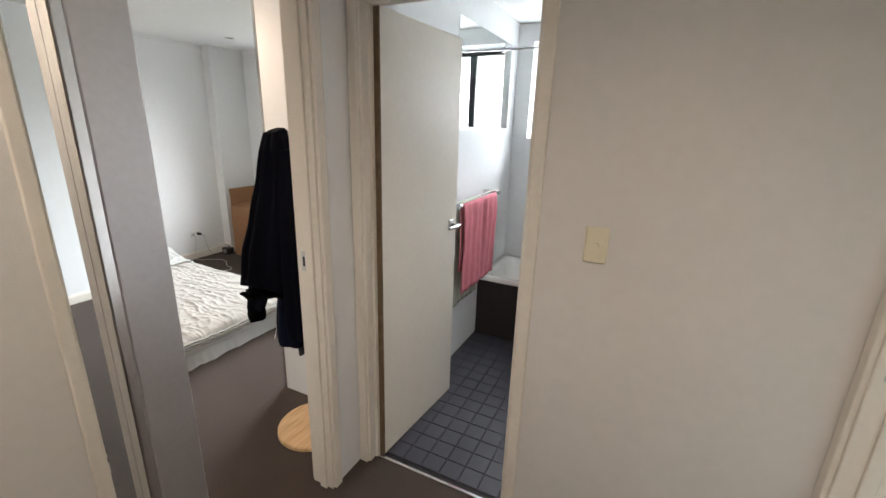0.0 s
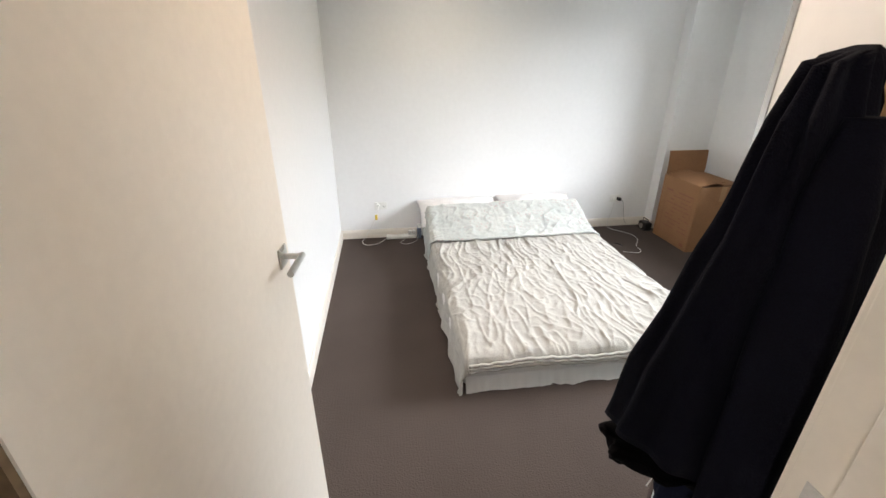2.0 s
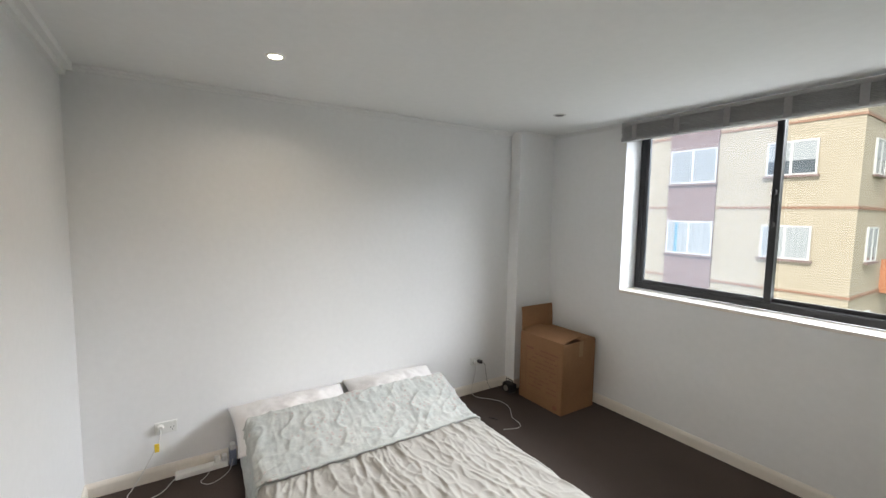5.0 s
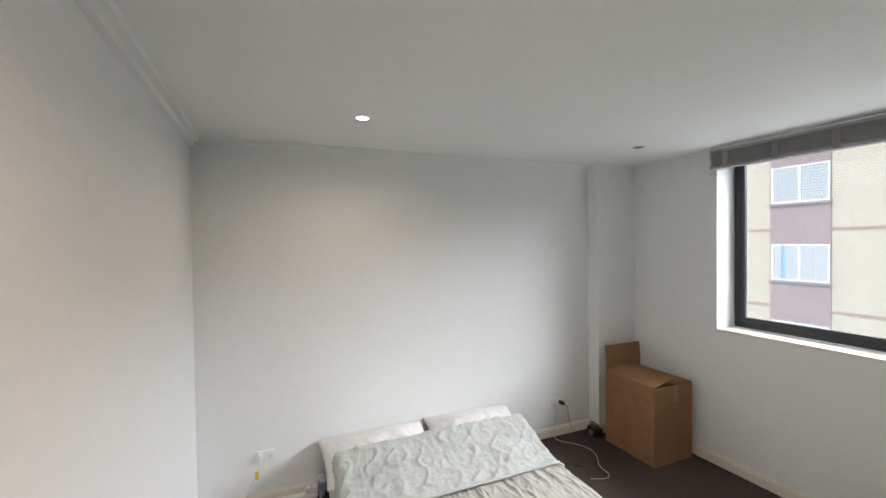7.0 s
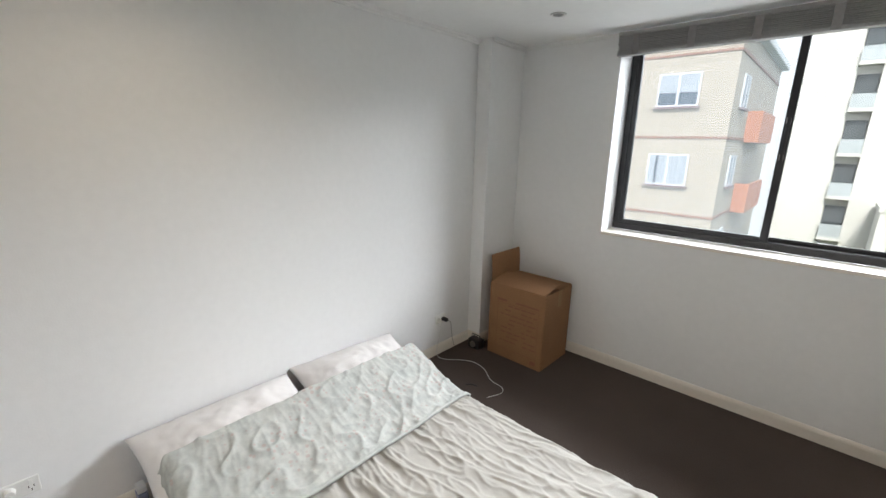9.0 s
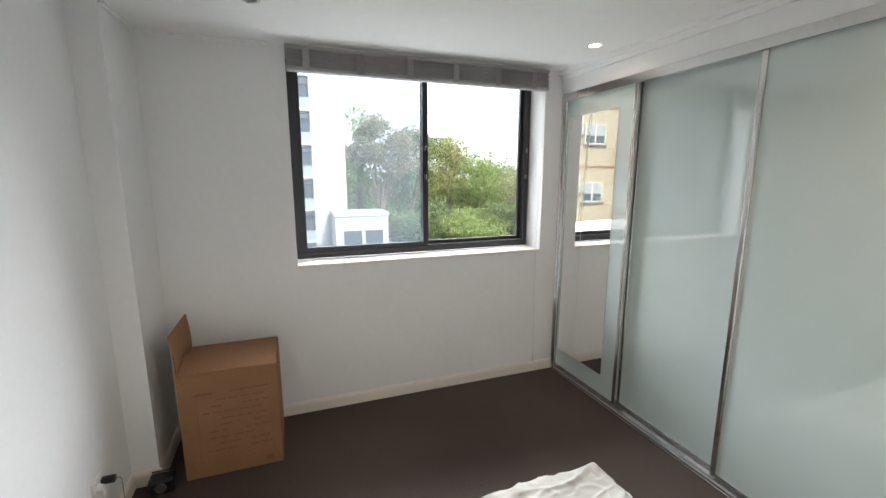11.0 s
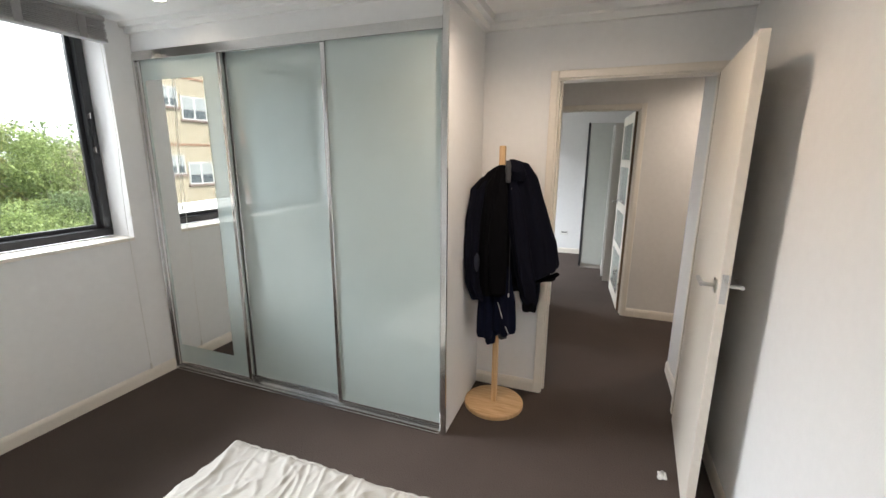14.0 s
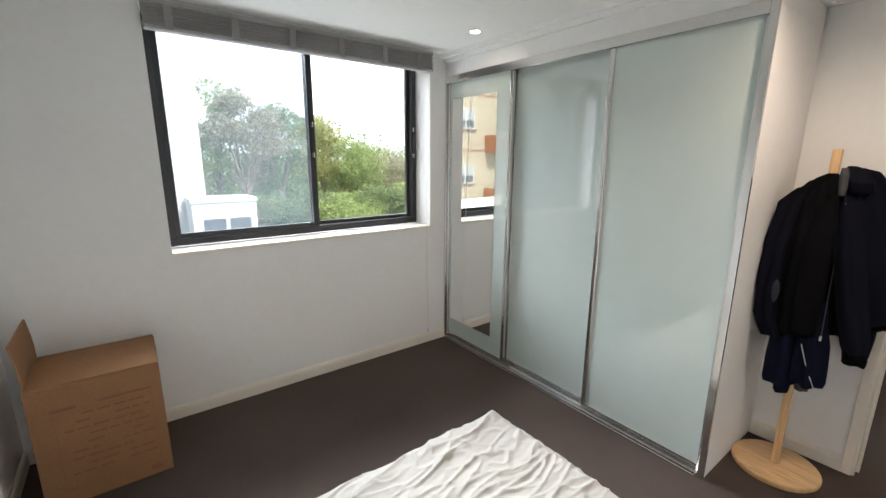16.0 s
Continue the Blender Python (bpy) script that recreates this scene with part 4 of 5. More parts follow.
# ---- coat stand ----
PINE = wood_material("pale_pine", (0.72, 0.50, 0.28), (0.55, 0.34, 0.16), (26, 2.2, 2))
PINE_V = wood_material("pale_pine_upright", (0.72, 0.50, 0.28), (0.55, 0.34, 0.16), (30, 30, 1.5))
RX, RY = 3.307, 1.195
rk = thing("coat_stand", (RX, RY, 0), "pale pine coat stand with a round base, hung with dark jackets", "coat stand")
b = bmesh.new()
bmesh.ops.create_cone(b, cap_ends=True, segments=64, radius1=0.19, radius2=0.19, depth=0.026, matrix=Matrix.Translation((RX, RY, 0.0145)))
bmesh.ops.bevel(b, geom=[e for e in b.edges if e.is_boundary is False and len(e.link_faces) == 2 and abs(e.link_faces[0].normal.dot(e.link_faces[1].normal)) < 0.3], offset=0.004, segments=2, affect="EDGES")
part("base", b, PINE, rk, "round laminated pine base with visible staves")
part("pole", box(RX - 0.017, RY - 0.017, 0.027, RX + 0.017, RY + 0.017, 1.652, 0.004, 2), PINE_V, rk)
for k, (dx, dy, z) in enumerate(((0.06, 0.0, 1.44), (-0.06, 0.0, 1.44), (0, 0.06, 1.42), (0, -0.07, 1.46))):
    part("peg", rod((RX, RY, z - 0.03), (RX + dx, RY + dy, z + 0.03), 0.010, 12), PINE_V, rk)
NAVY = material("navy_wool_cloth", (0.0032, 0.0038, 0.009), 0.9, vary=0.25, scale=10, fine=300, bump=0.3, bump_scale=350, spec=0.12)
INK = material("black_jersey", (0.003, 0.003, 0.004), 0.95, vary=0.25, scale=10, fine=300, bump=0.3, bump_scale=350, spec=0.08)
NAVY2 = material("navy_polyester", (0.0042, 0.0062, 0.017), 0.85, vary=0.2, scale=8, fine=200, bump=0.2, bump_scale=250, spec=0.1)
ds = thing("door_stop", (2.99, 0.235, 0), "small white rubber-tipped door stop on the carpet", "door stop")
part("base", box(2.965, 0.215, 0.001, 3.015, 0.255, 0.012, 0.003), PLASTIC, ds)
part("post", tube(smooth_path([(2.99, 0.235, 0.012), (2.985, 0.238, 0.03), (2.95, 0.25, 0.038)], 5), 0.008, 10), STEEL, ds)
part("rubber_tip", rod((2.95, 0.25, 0.038), (2.925, 0.258, 0.040), 0.012, 14), PLASTIC, ds)
WHITE_ST = material("white_piping", (0.6, 0.6, 0.6), 0.7)


def sleeve_like(levels, n=28, seed=0.0, fold=0.012, freq=5, close=True, slope=0.0):
    """A hanging cloth tube: levels of (x, y, z, half width along x, half width along y, turn)."""
    b = bmesh.new()
    rings = []
    fine = []
    steps = 7
    L = [np.array(v, float) for v in levels]
    for a, c in zip(L, L[1:]):
        for k in range(steps):
            f = k / steps
            f = f * f * (3 - 2 * f) * 0.5 + f * 0.5
            fine.append(a + (c - a) * f)
    fine.append(L[-1])
    for i, (x, y, z, rx, ry, tw) in enumerate(fine):
        ring = []
        depth = min(1.0, i / 6)
        for k in range(n):
            an = 2 * math.pi * k / n
            f = 1 + depth * (fold / max(rx, ry, 0.02)) * (math.sin(an * freq + seed + 1.2 * noise.noise(Vector((z * 2, seed, an * 0.3)))) + 0.8 * noise.noise(Vector((math.cos(an) * 2, math.sin(an) * 2, z * 7 + seed))))
            px, py = rx * math.cos(an) * f, ry * math.sin(an) * f
            c, s = math.cos(radians(tw)), math.sin(radians(tw))
            ring.append(b.verts.new((x + px * c - py * s, y + px * s + py * c, z + slope * py * i / len(fine) + 0.012 * depth * noise.noise(Vector((an, z * 4, seed))))))
        rings.append(ring)
    for p, q in zip(rings, rings[1:]):
        for k in range(n):
            b.faces.new((p[k], p[(k + 1) % n], q[(k + 1) % n], q[k]))
    b.faces.new(rings[0][::-1])
    if close:
        b.faces.new(rings[-1])
    bmesh.ops.recalc_face_normals(b, faces=b.faces[:])
    return b


# jacket on the doorway side
DARKZ = material("dull_zip_teeth", (0.06, 0.06, 0.065), 0.45, metal=0.6, vary=0.1)
jr = thing("jacket", (RX, RY - 0.1, 1.5), "dark navy zip jacket hanging from the coat stand by its collar", "jacket", group="hanging jackets")
part("body", sleeve_like([(RX - 0.01, RY - 0.08, 1.57, 0.018, 0.02, 0), (RX - 0.01, RY - 0.10, 1.55, 0.028, 0.044, 0), (RX + 0.012, RY - 0.12, 1.47, 0.038, 0.072, 0), (RX + 0.03, RY - 0.15, 1.29, 0.055, 0.10, 0), (RX + 0.03, RY - 0.185, 1.05, 0.072, 0.142, 0), (RX + 0.022, RY - 0.20, 0.90, 0.086, 0.148, 0), (RX + 0.015, RY - 0.20, 0.87, 0.092, 0.142, 0)], 64, 1.0, 0.010, 9, slope=-0.55), NAVY, jr, smooth=True)
part("hem_band", sleeve_like([(RX + 0.015, RY - 0.20, 0.885, 0.088, 0.138, 0), (RX + 0.015, RY - 0.20, 0.868, 0.096, 0.145, 0), (RX + 0.015, RY - 0.20, 0.845, 0.084, 0.132, 0)], 56, 1.0, 0.014, 9, slope=-0.55), INK, jr, "ribbed hem band", smooth=True)
part("sleeve", sleeve_like([(RX - 0.01, RY - 0.06, 1.47, 0.018, 0.024, 0), (RX - 0.035, RY - 0.075, 1.38, 0.03, 0.038, 0), (RX - 0.06, RY - 0.112, 1.2, 0.04, 0.046, 0), (RX - 0.085, RY - 0.168, 0.95, 0.042, 0.046, 0), (RX - 0.10, RY - 0.205, 0.79, 0.04, 0.044, 0), (RX - 0.10, RY - 0.21, 0.765, 0.033, 0.037, 0)], 32, 2.0, 0.009, 4), NAVY, jr, smooth=True)
part("cuff", sleeve_like([(RX - 0.10, RY - 0.21, 0.772, 0.034, 0.038, 0), (RX - 0.10, RY - 0.211, 0.745, 0.036, 0.04, 0), (RX - 0.10, RY - 0.211, 0.715, 0.032, 0.036, 0)], 24, 2.0, 0.003, 8), INK, jr, "dark ribbed cuff", smooth=True)
part("sleeve", sleeve_like([(RX + 0.05, RY - 0.10, 1.49, 0.024, 0.03, 0), (RX + 0.08, RY - 0.125, 1.38, 0.042, 0.05, 0), (RX + 0.12, RY - 0.16, 1.15, 0.05, 0.054, 0), (RX + 0.135, RY - 0.185, 0.88, 0.046, 0.05, 0), (RX + 0.125, RY - 0.18, 0.70, 0.038, 0.042, 0), (RX + 0.125, RY - 0.18, 0.66, 0.033, 0.037, 0)], 32, 3.0, 0.010, 4), NAVY, jr, smooth=True)
part("collar", sleeve_like([(RX - 0.02, RY - 0.06, 1.578, 0.012, 0.014, 0), (RX - 0.02, RY - 0.075, 1.565, 0.032, 0.034, 0), (RX - 0.022, RY - 0.095, 1.51, 0.05, 0.05, 0), (RX - 0.02, RY - 0.10, 1.46, 0.03, 0.03, 0)], 28, 4.0, 0.007, 4), NAVY, jr, smooth=True)
part("zip", tube(smooth_path([(RX - 0.055, RY - 0.07, 1.42), (RX - 0.072, RY - 0.078, 1.15), (RX - 0.09, RY - 0.088, 0.80)], 6), 0.0022, 6), DARKZ, jr, "metal front zip")
part("zip_pull", box(RX - 0.106, RY - 0.093, 0.782, RX - 0.098, RY - 0.084, 0.806, 0.002), STEEL, jr, "metal zip pull")
GREY_L = material("grey_lining", (0.05, 0.05, 0.055), 0.8, vary=0.1, scale=15, fine=200)
part("lining", sleeve_like([(RX - 0.055, RY - 0.045, 1.57, 0.010, 0.012, 0), (RX - 0.064, RY - 0.05, 1.54, 0.018, 0.018, 0), (RX - 0.068, RY - 0.052, 1.45, 0.012, 0.012, 0)], 16, 4.4, 0.002, 3), GREY_L, jr, "grey lining inside the collar", smooth=True)
# jacket on the wardrobe side
jl = thing("jacket", (RX, RY + 0.12, 1.4), "black hooded jacket hanging from the coat stand", "jacket", group="hanging jackets")
part("body", sleeve_like([(RX - 0.02, RY + 0.005, 1.53, 0.016, 0.018, 0), (RX - 0.02, RY + 0.02, 1.505, 0.045, 0.05, 0), (RX - 0.03, RY + 0.045, 1.43, 0.07, 0.085, 0), (RX - 0.035, RY + 0.05, 1.25, 0.085, 0.10, 0), (RX - 0.035, RY + 0.045, 0.95, 0.092, 0.105, 0), (RX - 0.035, RY + 0.035, 0.81, 0.09, 0.105, 0), (RX - 0.035, RY + 0.035, 0.78, 0.082, 0.098, 0)], 56, 5.0, 0.014, 7), INK, jl, smooth=True)
part("sleeve", sleeve_like([(RX - 0.03, RY + 0.08, 1.475, 0.028, 0.032, 0), (RX - 0.055, RY + 0.112, 1.41, 0.048, 0.048, 0), (RX - 0.08, RY + 0.132, 1.2, 0.052, 0.05, 0), (RX - 0.095, RY + 0.136, 1.0, 0.054, 0.047, 0), (RX - 0.095, RY + 0.125, 0.85, 0.05, 0.046, 0), (RX - 0.085, RY + 0.095, 0.76, 0.044, 0.042, 0), (RX - 0.085, RY + 0.09, 0.74, 0.036, 0.036, 0)], 34, 6.0, 0.010, 4), NAVY, jl, smooth=True)
patch = bmesh.new()
bmesh.ops.create_uvsphere(patch, u_segments=20, v_segments=12, radius=1, matrix=Matrix.LocRotScale((RX - 0.138, RY + 0.105, 0.985), None, (0.016, 0.022, 0.06)))
part("sleeve_panel", patch, material("slate_blue_panel", (0.011, 0.014, 0.026), 0.8, vary=0.2, scale=10, fine=200), jl, "slate blue sleeve panel", smooth=True)
part("sleeve", sleeve_like([(RX - 0.06, RY - 0.015, 1.45, 0.03, 0.03, 0), (RX - 0.10, RY - 0.01, 1.2, 0.04, 0.05, 0), (RX - 0.11, RY - 0.015, 0.95, 0.04, 0.05, 0), (RX - 0.105, RY - 0.02, 0.80, 0.036, 0.045, 0)], 28, 7.0, 0.008, 3), INK, jl, smooth=True)
part("hood", sleeve_like([(RX - 0.035, RY - 0.005, 1.545, 0.015, 0.016, 0), (RX - 0.045, RY + 0.005, 1.515, 0.034, 0.036, 0), (RX - 0.06, RY + 0.015, 1.40, 0.046, 0.055, 0), (RX - 0.06, RY + 0.02, 1.33, 0.03, 0.04, 0)], 28, 8.0, 0.009, 4), INK, jl, smooth=True)
# shorts under it
tr_ = thing("tracksuit_shorts", (RX, RY, 0.8), "navy sports shorts with thin white piping, hung under the jackets", "shorts")
part("leg", sleeve_like([(RX - 0.03, RY + 0.045, 0.95, 0.05, 0.045, 0), (RX - 0.04, RY + 0.048, 0.74, 0.075, 0.058, 0), (RX - 0.045, RY + 0.045, 0.53, 0.08, 0.064, 0), (RX - 0.045, RY + 0.045, 0.505, 0.074, 0.058, 0)], 36, 9.0, 0.011, 5), NAVY2, tr_, smooth=True)
part("leg", sleeve_like([(RX - 0.03, RY - 0.03, 0.95, 0.05, 0.045, 0), (RX - 0.04, RY - 0.055, 0.74, 0.075, 0.058, 0), (RX - 0.045, RY - 0.06, 0.565, 0.08, 0.066, 0), (RX - 0.045, RY - 0.06, 0.54, 0.074, 0.06, 0)], 36, 10.0, 0.011, 5), NAVY2, tr_, smooth=True)
part("piping", tube(smooth_path([(RX - 0.119, RY - 0.03, 0.75), (RX - 0.128, RY - 0.065, 0.65), (RX - 0.126, RY - 0.105, 0.555)], 6), 0.0018, 6), WHITE_ST, tr_, "thin white piping")
sc = thing("scarf", (RX, RY, 0.6), "charcoal scarf ends hanging below the shorts", "scarf")
part("end", sleeve_like([(RX - 0.02, RY + 0.025, 0.66, 0.03, 0.022, 0), (RX - 0.035, RY + 0.03, 0.50, 0.03, 0.03, 0), (RX - 0.035, RY + 0.032, 0.445, 0.026, 0.028, 0)], 20, 11.0, 0.006, 3), NAVY2, sc, smooth=True)
part("end", sleeve_like([(RX + 0.01, RY - 0.02, 0.66, 0.025, 0.022, 0), (RX + 0.0, RY - 0.035, 0.52, 0.026, 0.03, 0), (RX + 0.0, RY - 0.035, 0.475, 0.022, 0.028, 0)], 20, 12.0, 0.006, 3), GREY_L, sc, smooth=True)

# ---- outside ----
def far_brick():
    m = material("cream_brick", (0.44, 0.36, 0.235), 0.85, vary=0.1, scale=1.2, fine=8)
    n, l = m.node_tree.nodes, m.node_tree.links
    co = [a for a in n if a.type == "TEX_COORD"][0]
    mp, br, mx = n.new("ShaderNodeMapping"), n.new("ShaderNodeTexBrick"), n.new("ShaderNodeMix")
    mp.inputs["Rotation"].default_value = (radians(90), 0, 0)
    br.inputs["Scale"].default_value = 1.0
    br.inputs["Mortar Smooth"].default_value = 1.0
    br.inputs["Brick Width"].default_value, br.inputs["Row Height"].default_value, br.inputs["Mortar Size"].default_value = 0.24, 0.086, 0.024
    br.inputs["Color1"].default_value, br.inputs["Color2"].default_value, br.inputs["Mortar"].default_value = (0.355, 0.305, 0.235, 1), (0.315, 0.268, 0.20, 1), (0.215, 0.18, 0.138, 1)
    l.new(co.outputs["Object"], mp.inputs["Vector"])
    l.new(mp.outputs[0], br.inputs["Vector"])
    l.new(br.outputs["Color"], n["Principled BSDF"].inputs["Base Color"])
    return m


BRICK = far_brick()
PURPLE = material("brown_purple_brick_panel", (0.17, 0.115, 0.108), 0.85, vary=0.06, scale=1, fine=4)
BAND = material("brown_string_course", (0.22, 0.12, 0.08), 0.8, vary=0.1)
CONC = material("white_render", (0.46, 0.46, 0.455), 0.8, vary=0.05, scale=0.4, fine=6)
BALC = material("orange_brown_balcony", (0.34, 0.14, 0.07), 0.75, vary=0.1)
DARKG = material("dark_window_glass", (0.06, 0.07, 0.08), 0.06, vary=0.2)
CURT = material("white_curtain", (0.25, 0.26, 0.27), 0.8, vary=0.08, scale=6, fine=30)
ROOFT = material("red_roof_tile", (0.33, 0.15, 0.10), 0.8, vary=0.15)
GRASS = material("grass_ground", (0.07, 0.11, 0.03), 0.95, vary=0.3, scale=0.15, fine=3, colour2=(0.12, 0.16, 0.05))
GZ = -11.0
structure("ground", box(-400, 4.2, GZ - 0.5, 400, 900, GZ), GRASS, "grassy ground far below the window", "ground")

apt = thing("apartment_building", (-6, 21, GZ), "cream brick apartment block with brown panels and white-framed windows", "building")
FY = 18.2
CXR = -0.9
part("wall", box(-24, FY, GZ, CXR, FY + 11, 5.6), BRICK, apt)
part("roof", box(-24.3, FY - 0.3, 5.6, CXR + 0.3, FY + 11.3, 5.9, 0.03), CONC, apt)


def far_window(x0, x1, z0, z1, y, kind, axis="y", parent=None):
    """A framed window, slightly recessed, with curtains or a slatted blind behind the pane."""
    f = 0.05

    def bx(u0, u1, d0, d1, a, c):
        return (u0, y + d0, a, u1, y + d1, c) if axis == "y" else (y - d1, u0, a, y - d0, u1, c)

    fr = box(*bx(x0, x1, -0.03, 0.03, z0, z0 + f))
    box(*bx(x0, x1, -0.03, 0.03, z1 - f, z1), bm=fr)
    box(*bx(x0, x0 + f, -0.03, 0.03, z0 + f, z1 - f), bm=fr)
    box(*bx(x1 - f, x1, -0.03, 0.03, z0 + f, z1 - f), bm=fr)
    xm = (x0 + x1) / 2
    box(*bx(xm - 0.035, xm + 0.035, -0.03, 0.03, z0 + f, z1 - f), bm=fr)
    w = part("window", fr, CONC, parent, "white-framed sliding window")
    part("sill", box(*bx(x0 - 0.08, x1 + 0.08, -0.10, -0.002, z0 - 0.08, z0 - 0.005)), PURPLE, w)
    if kind == "blind":
        b = bmesh.new()
        k = z0 + f
        while k < z1 - f - 0.02:
            box(*bx(x0 + f, x1 - f, -0.02, -0.006, k, k + 0.085), bm=b)
            k += 0.10
        part("slatted_blind", b, CURT, w)
        part("pane", box(*bx(x0 + f, x1 - f, -0.004, -0.001, z0 + f, z1 - f)), DARKG, w)
    elif kind == "curtain":
        b = bmesh.new()
        n = 30
        c0 = [b.verts.new(bx(x0 + f + (x1 - x0 - 2 * f) * i / n, 0, -0.018 - 0.010 * math.sin(i * 1.7) - 0.004 * math.sin(i * 0.6), 0, z0 + f, 0)[:3]) if axis == "y" else b.verts.new((y + 0.018 + 0.01 * math.sin(i * 1.7), x0 + f + (x1 - x0 - 2 * f) * i / n, z0 + f)) for i in range(n + 1)]
        c1 = [b.verts.new((v.co.x, v.co.y, z1 - f)) for v in c0]
        for i in range(n):
            if i not in (5, 6):
                b.faces.new((c0[i], c0[i + 1], c1[i + 1], c1[i]))
        part("curtain", b, CURT, w)
        part("pane", box(*bx(x0 + f, x1 - f, -0.004, -0.001, z0 + f, z1 - f)), material("blue_pane", (0.10, 0.24, 0.32), 0.1) if x0 < -4 else DARKG, w)
    else:
        part("pane", box(*bx(x0 + f, x1 - f, -0.006, -0.001, z0 + f, z1 - f)), DARKG, w)
        part("half_blind", box(*bx(x0 + f, x1 - f, -0.012, -0.008, z0 + (z1 - z0) * 0.42, z1 - f)), CURT, w)
    return w


for px0, px1 in ((-6.78, -4.93), (-16.6, -14.8)):
    part("panel", box(px0, FY - 0.06, GZ, px1, FY - 0.001, 5.6), PURPLE, apt, "brown-purple brick panel between windows")
for s in range(-4, 2):
    zb = 2.02 + 2.86 * s
    b = box(-24, FY - 0.035, zb - 0.04, -6.781, FY - 0.001, zb + 0.04)
    box(-4.929, FY - 0.035, zb - 0.04, CXR + 0.03, FY - 0.001, zb + 0.04, bm=b)
    box(CXR + 0.001, FY - 0.03, zb - 0.05, CXR + 0.035, FY + 11, zb + 0.05, bm=b)
    part("string_course", b, BAND, apt, "thin brown string course")
    if zb + 2.3 < 5.6:
        far_window(-6.73, -4.95, zb + 0.98, zb + 2.32, FY - 0.06, "blind" if s == 0 else "curtain", parent=apt)
        far_window(-3.35, -1.95, zb + 1.1, zb + 2.25, FY - 0.03, "half" if s == 0 else "curtain", parent=apt)
        far_window(-8.8, -8.02, zb + 1.58, zb + 2.4, FY - 0.03, "half", parent=apt)
        far_window(-10.2, -8.95, zb + 1.1, zb + 2.1, FY - 0.03, "half", parent=apt)
        fb = box(-13.6, FY - 0.9, zb - 0.12, -11.0, FY - 0.001, zb + 0.06)
        box(-13.6, FY - 0.9, zb + 0.06, -11.0, FY - 0.82, zb + 0.8, bm=fb)
        box(-11.08, FY - 0.82, zb + 0.06, -11.0, FY - 0.001, zb + 0.8, bm=fb)
        part("balcony", fb, BALC, apt, "orange-brown balcony front")
        far_window(FY + 1.2, FY + 2.4, zb + 1.1, zb + 2.25, CXR + 0.03, "half", axis="x", parent=apt)
        bl = box(CXR + 0.001, FY + 3.4, zb - 0.1, CXR + 0.5, FY + 7.5, zb + 0.12)
        box(CXR + 0.42, FY + 3.4, zb + 0.12, CXR + 0.5, FY + 7.5, zb + 1.1, bm=bl)
        box(CXR + 0.001, FY + 3.4, zb + 0.12, CXR + 0.42, FY + 3.48, zb + 1.1, bm=bl)
        part("balcony", bl, BALC, apt, "orange-brown balcony front")

tow = thing("apartment_tower", (1.5, 48, GZ), "tall white rendered apartment tower with stacked balconies", "building")
part("wall", box(-8, 42.5, GZ, 6.2, 56, 40), CONC, tow)
part("pier", box(-8, 42, GZ, 1.9, 42.5, 40), CONC, tow)
part("pier", box(3.15, 42, GZ, 6.2, 42.5, 40), CONC, tow)
for k in range(12):
    z = -7.6 + 3.0 * k
    part("balcony_slab", box(1.9, 41.6, z - 0.12, 3.15, 42.49, z + 0.1), CONC, tow)
    w = part("window", box(1.95, 42.42, z + 0.1, 3.1, 42.49, z + 2.35), DARKG, tow, "dark balcony door")
    part("balustrade", box(1.92, 41.62, z + 0.1, 3.13, 41.66, z + 1.05), material("grey_glass_balustrade", (0.30, 0.33, 0.36), 0.2) if k == 0 else bpy.data.materials["grey_glass_balustrade"], tow)
low = thing("white_podium_building", (7, 40, GZ), "low white flat-roofed building in front of the tower", "building")
part("wall", box(4.6, 38, GZ, 9.3, 41.5, -2.0), CONC, low)
part("parapet", box(4.5, 37.9, -2.0, 9.4, 41.6, -1.7), CONC, low)
for x in (5.3, 7.2):
    part("window", box(x, 37.95, -4.7, x + 1.6, 37.998, -3.3), DARKG, low, "dark ribbon window")
cot = thing("tiled_cottage_roof", (12, 44, GZ), "red tiled roof of a low house among the trees", "building")
rb = bmesh.new()
for i in range(9):
    box(9.6, 42 + i * 0.42, -4.6 + i * 0.22, 13, 42 + (i + 1) * 0.42 + 0.05, -4.5 + i * 0.22, bm=rb)
part("roof", rb, ROOFT, cot)
part("wall", box(9.9, 42.4, GZ, 12.8, 47, -4.6), CONC, cot)


def foliage(name, c1, c2):
    m = material(name, c1, 0.7, vary=0.3, scale=0.5, fine=2.5, colour2=c2, spec=0.2)
    n, l = m.node_tree.nodes, m.node_tree.links
    geo, hsv = n.new("ShaderNodeNewGeometry"), n.new("ShaderNodeHueSaturation")
    mr = n.new("ShaderNodeMapRange")
    mr.inputs["To Min"].default_value, mr.inputs["To Max"].default_value = 0.55, 1.45
    l.new(geo.outputs["Random Per Island"], mr.inputs["Value"])
    p = n["Principled BSDF"]
    src = p.inputs["Base Color"].links[0].from_socket
    l.new(src, hsv.inputs["Color"])
    l.new(mr.outputs[0], hsv.inputs["Value"])
    l.new(hsv.outputs[0], p.inputs["Base Color"])
    tl, mx = n.new("ShaderNodeBsdfTranslucent"), n.new("ShaderNodeMixShader")
    mx.inputs[0].default_value = 0.45
    out = [a for a in n if a.type == "OUTPUT_MATERIAL"][0]
    l.new(hsv.outputs[0], tl.inputs["Color"])
    l.new(p.outputs[0], mx.inputs[1])
    l.new(tl.outputs[0], mx.inputs[2])
    l.new(mx.outputs[0], out.inputs["Surface"])
    return m


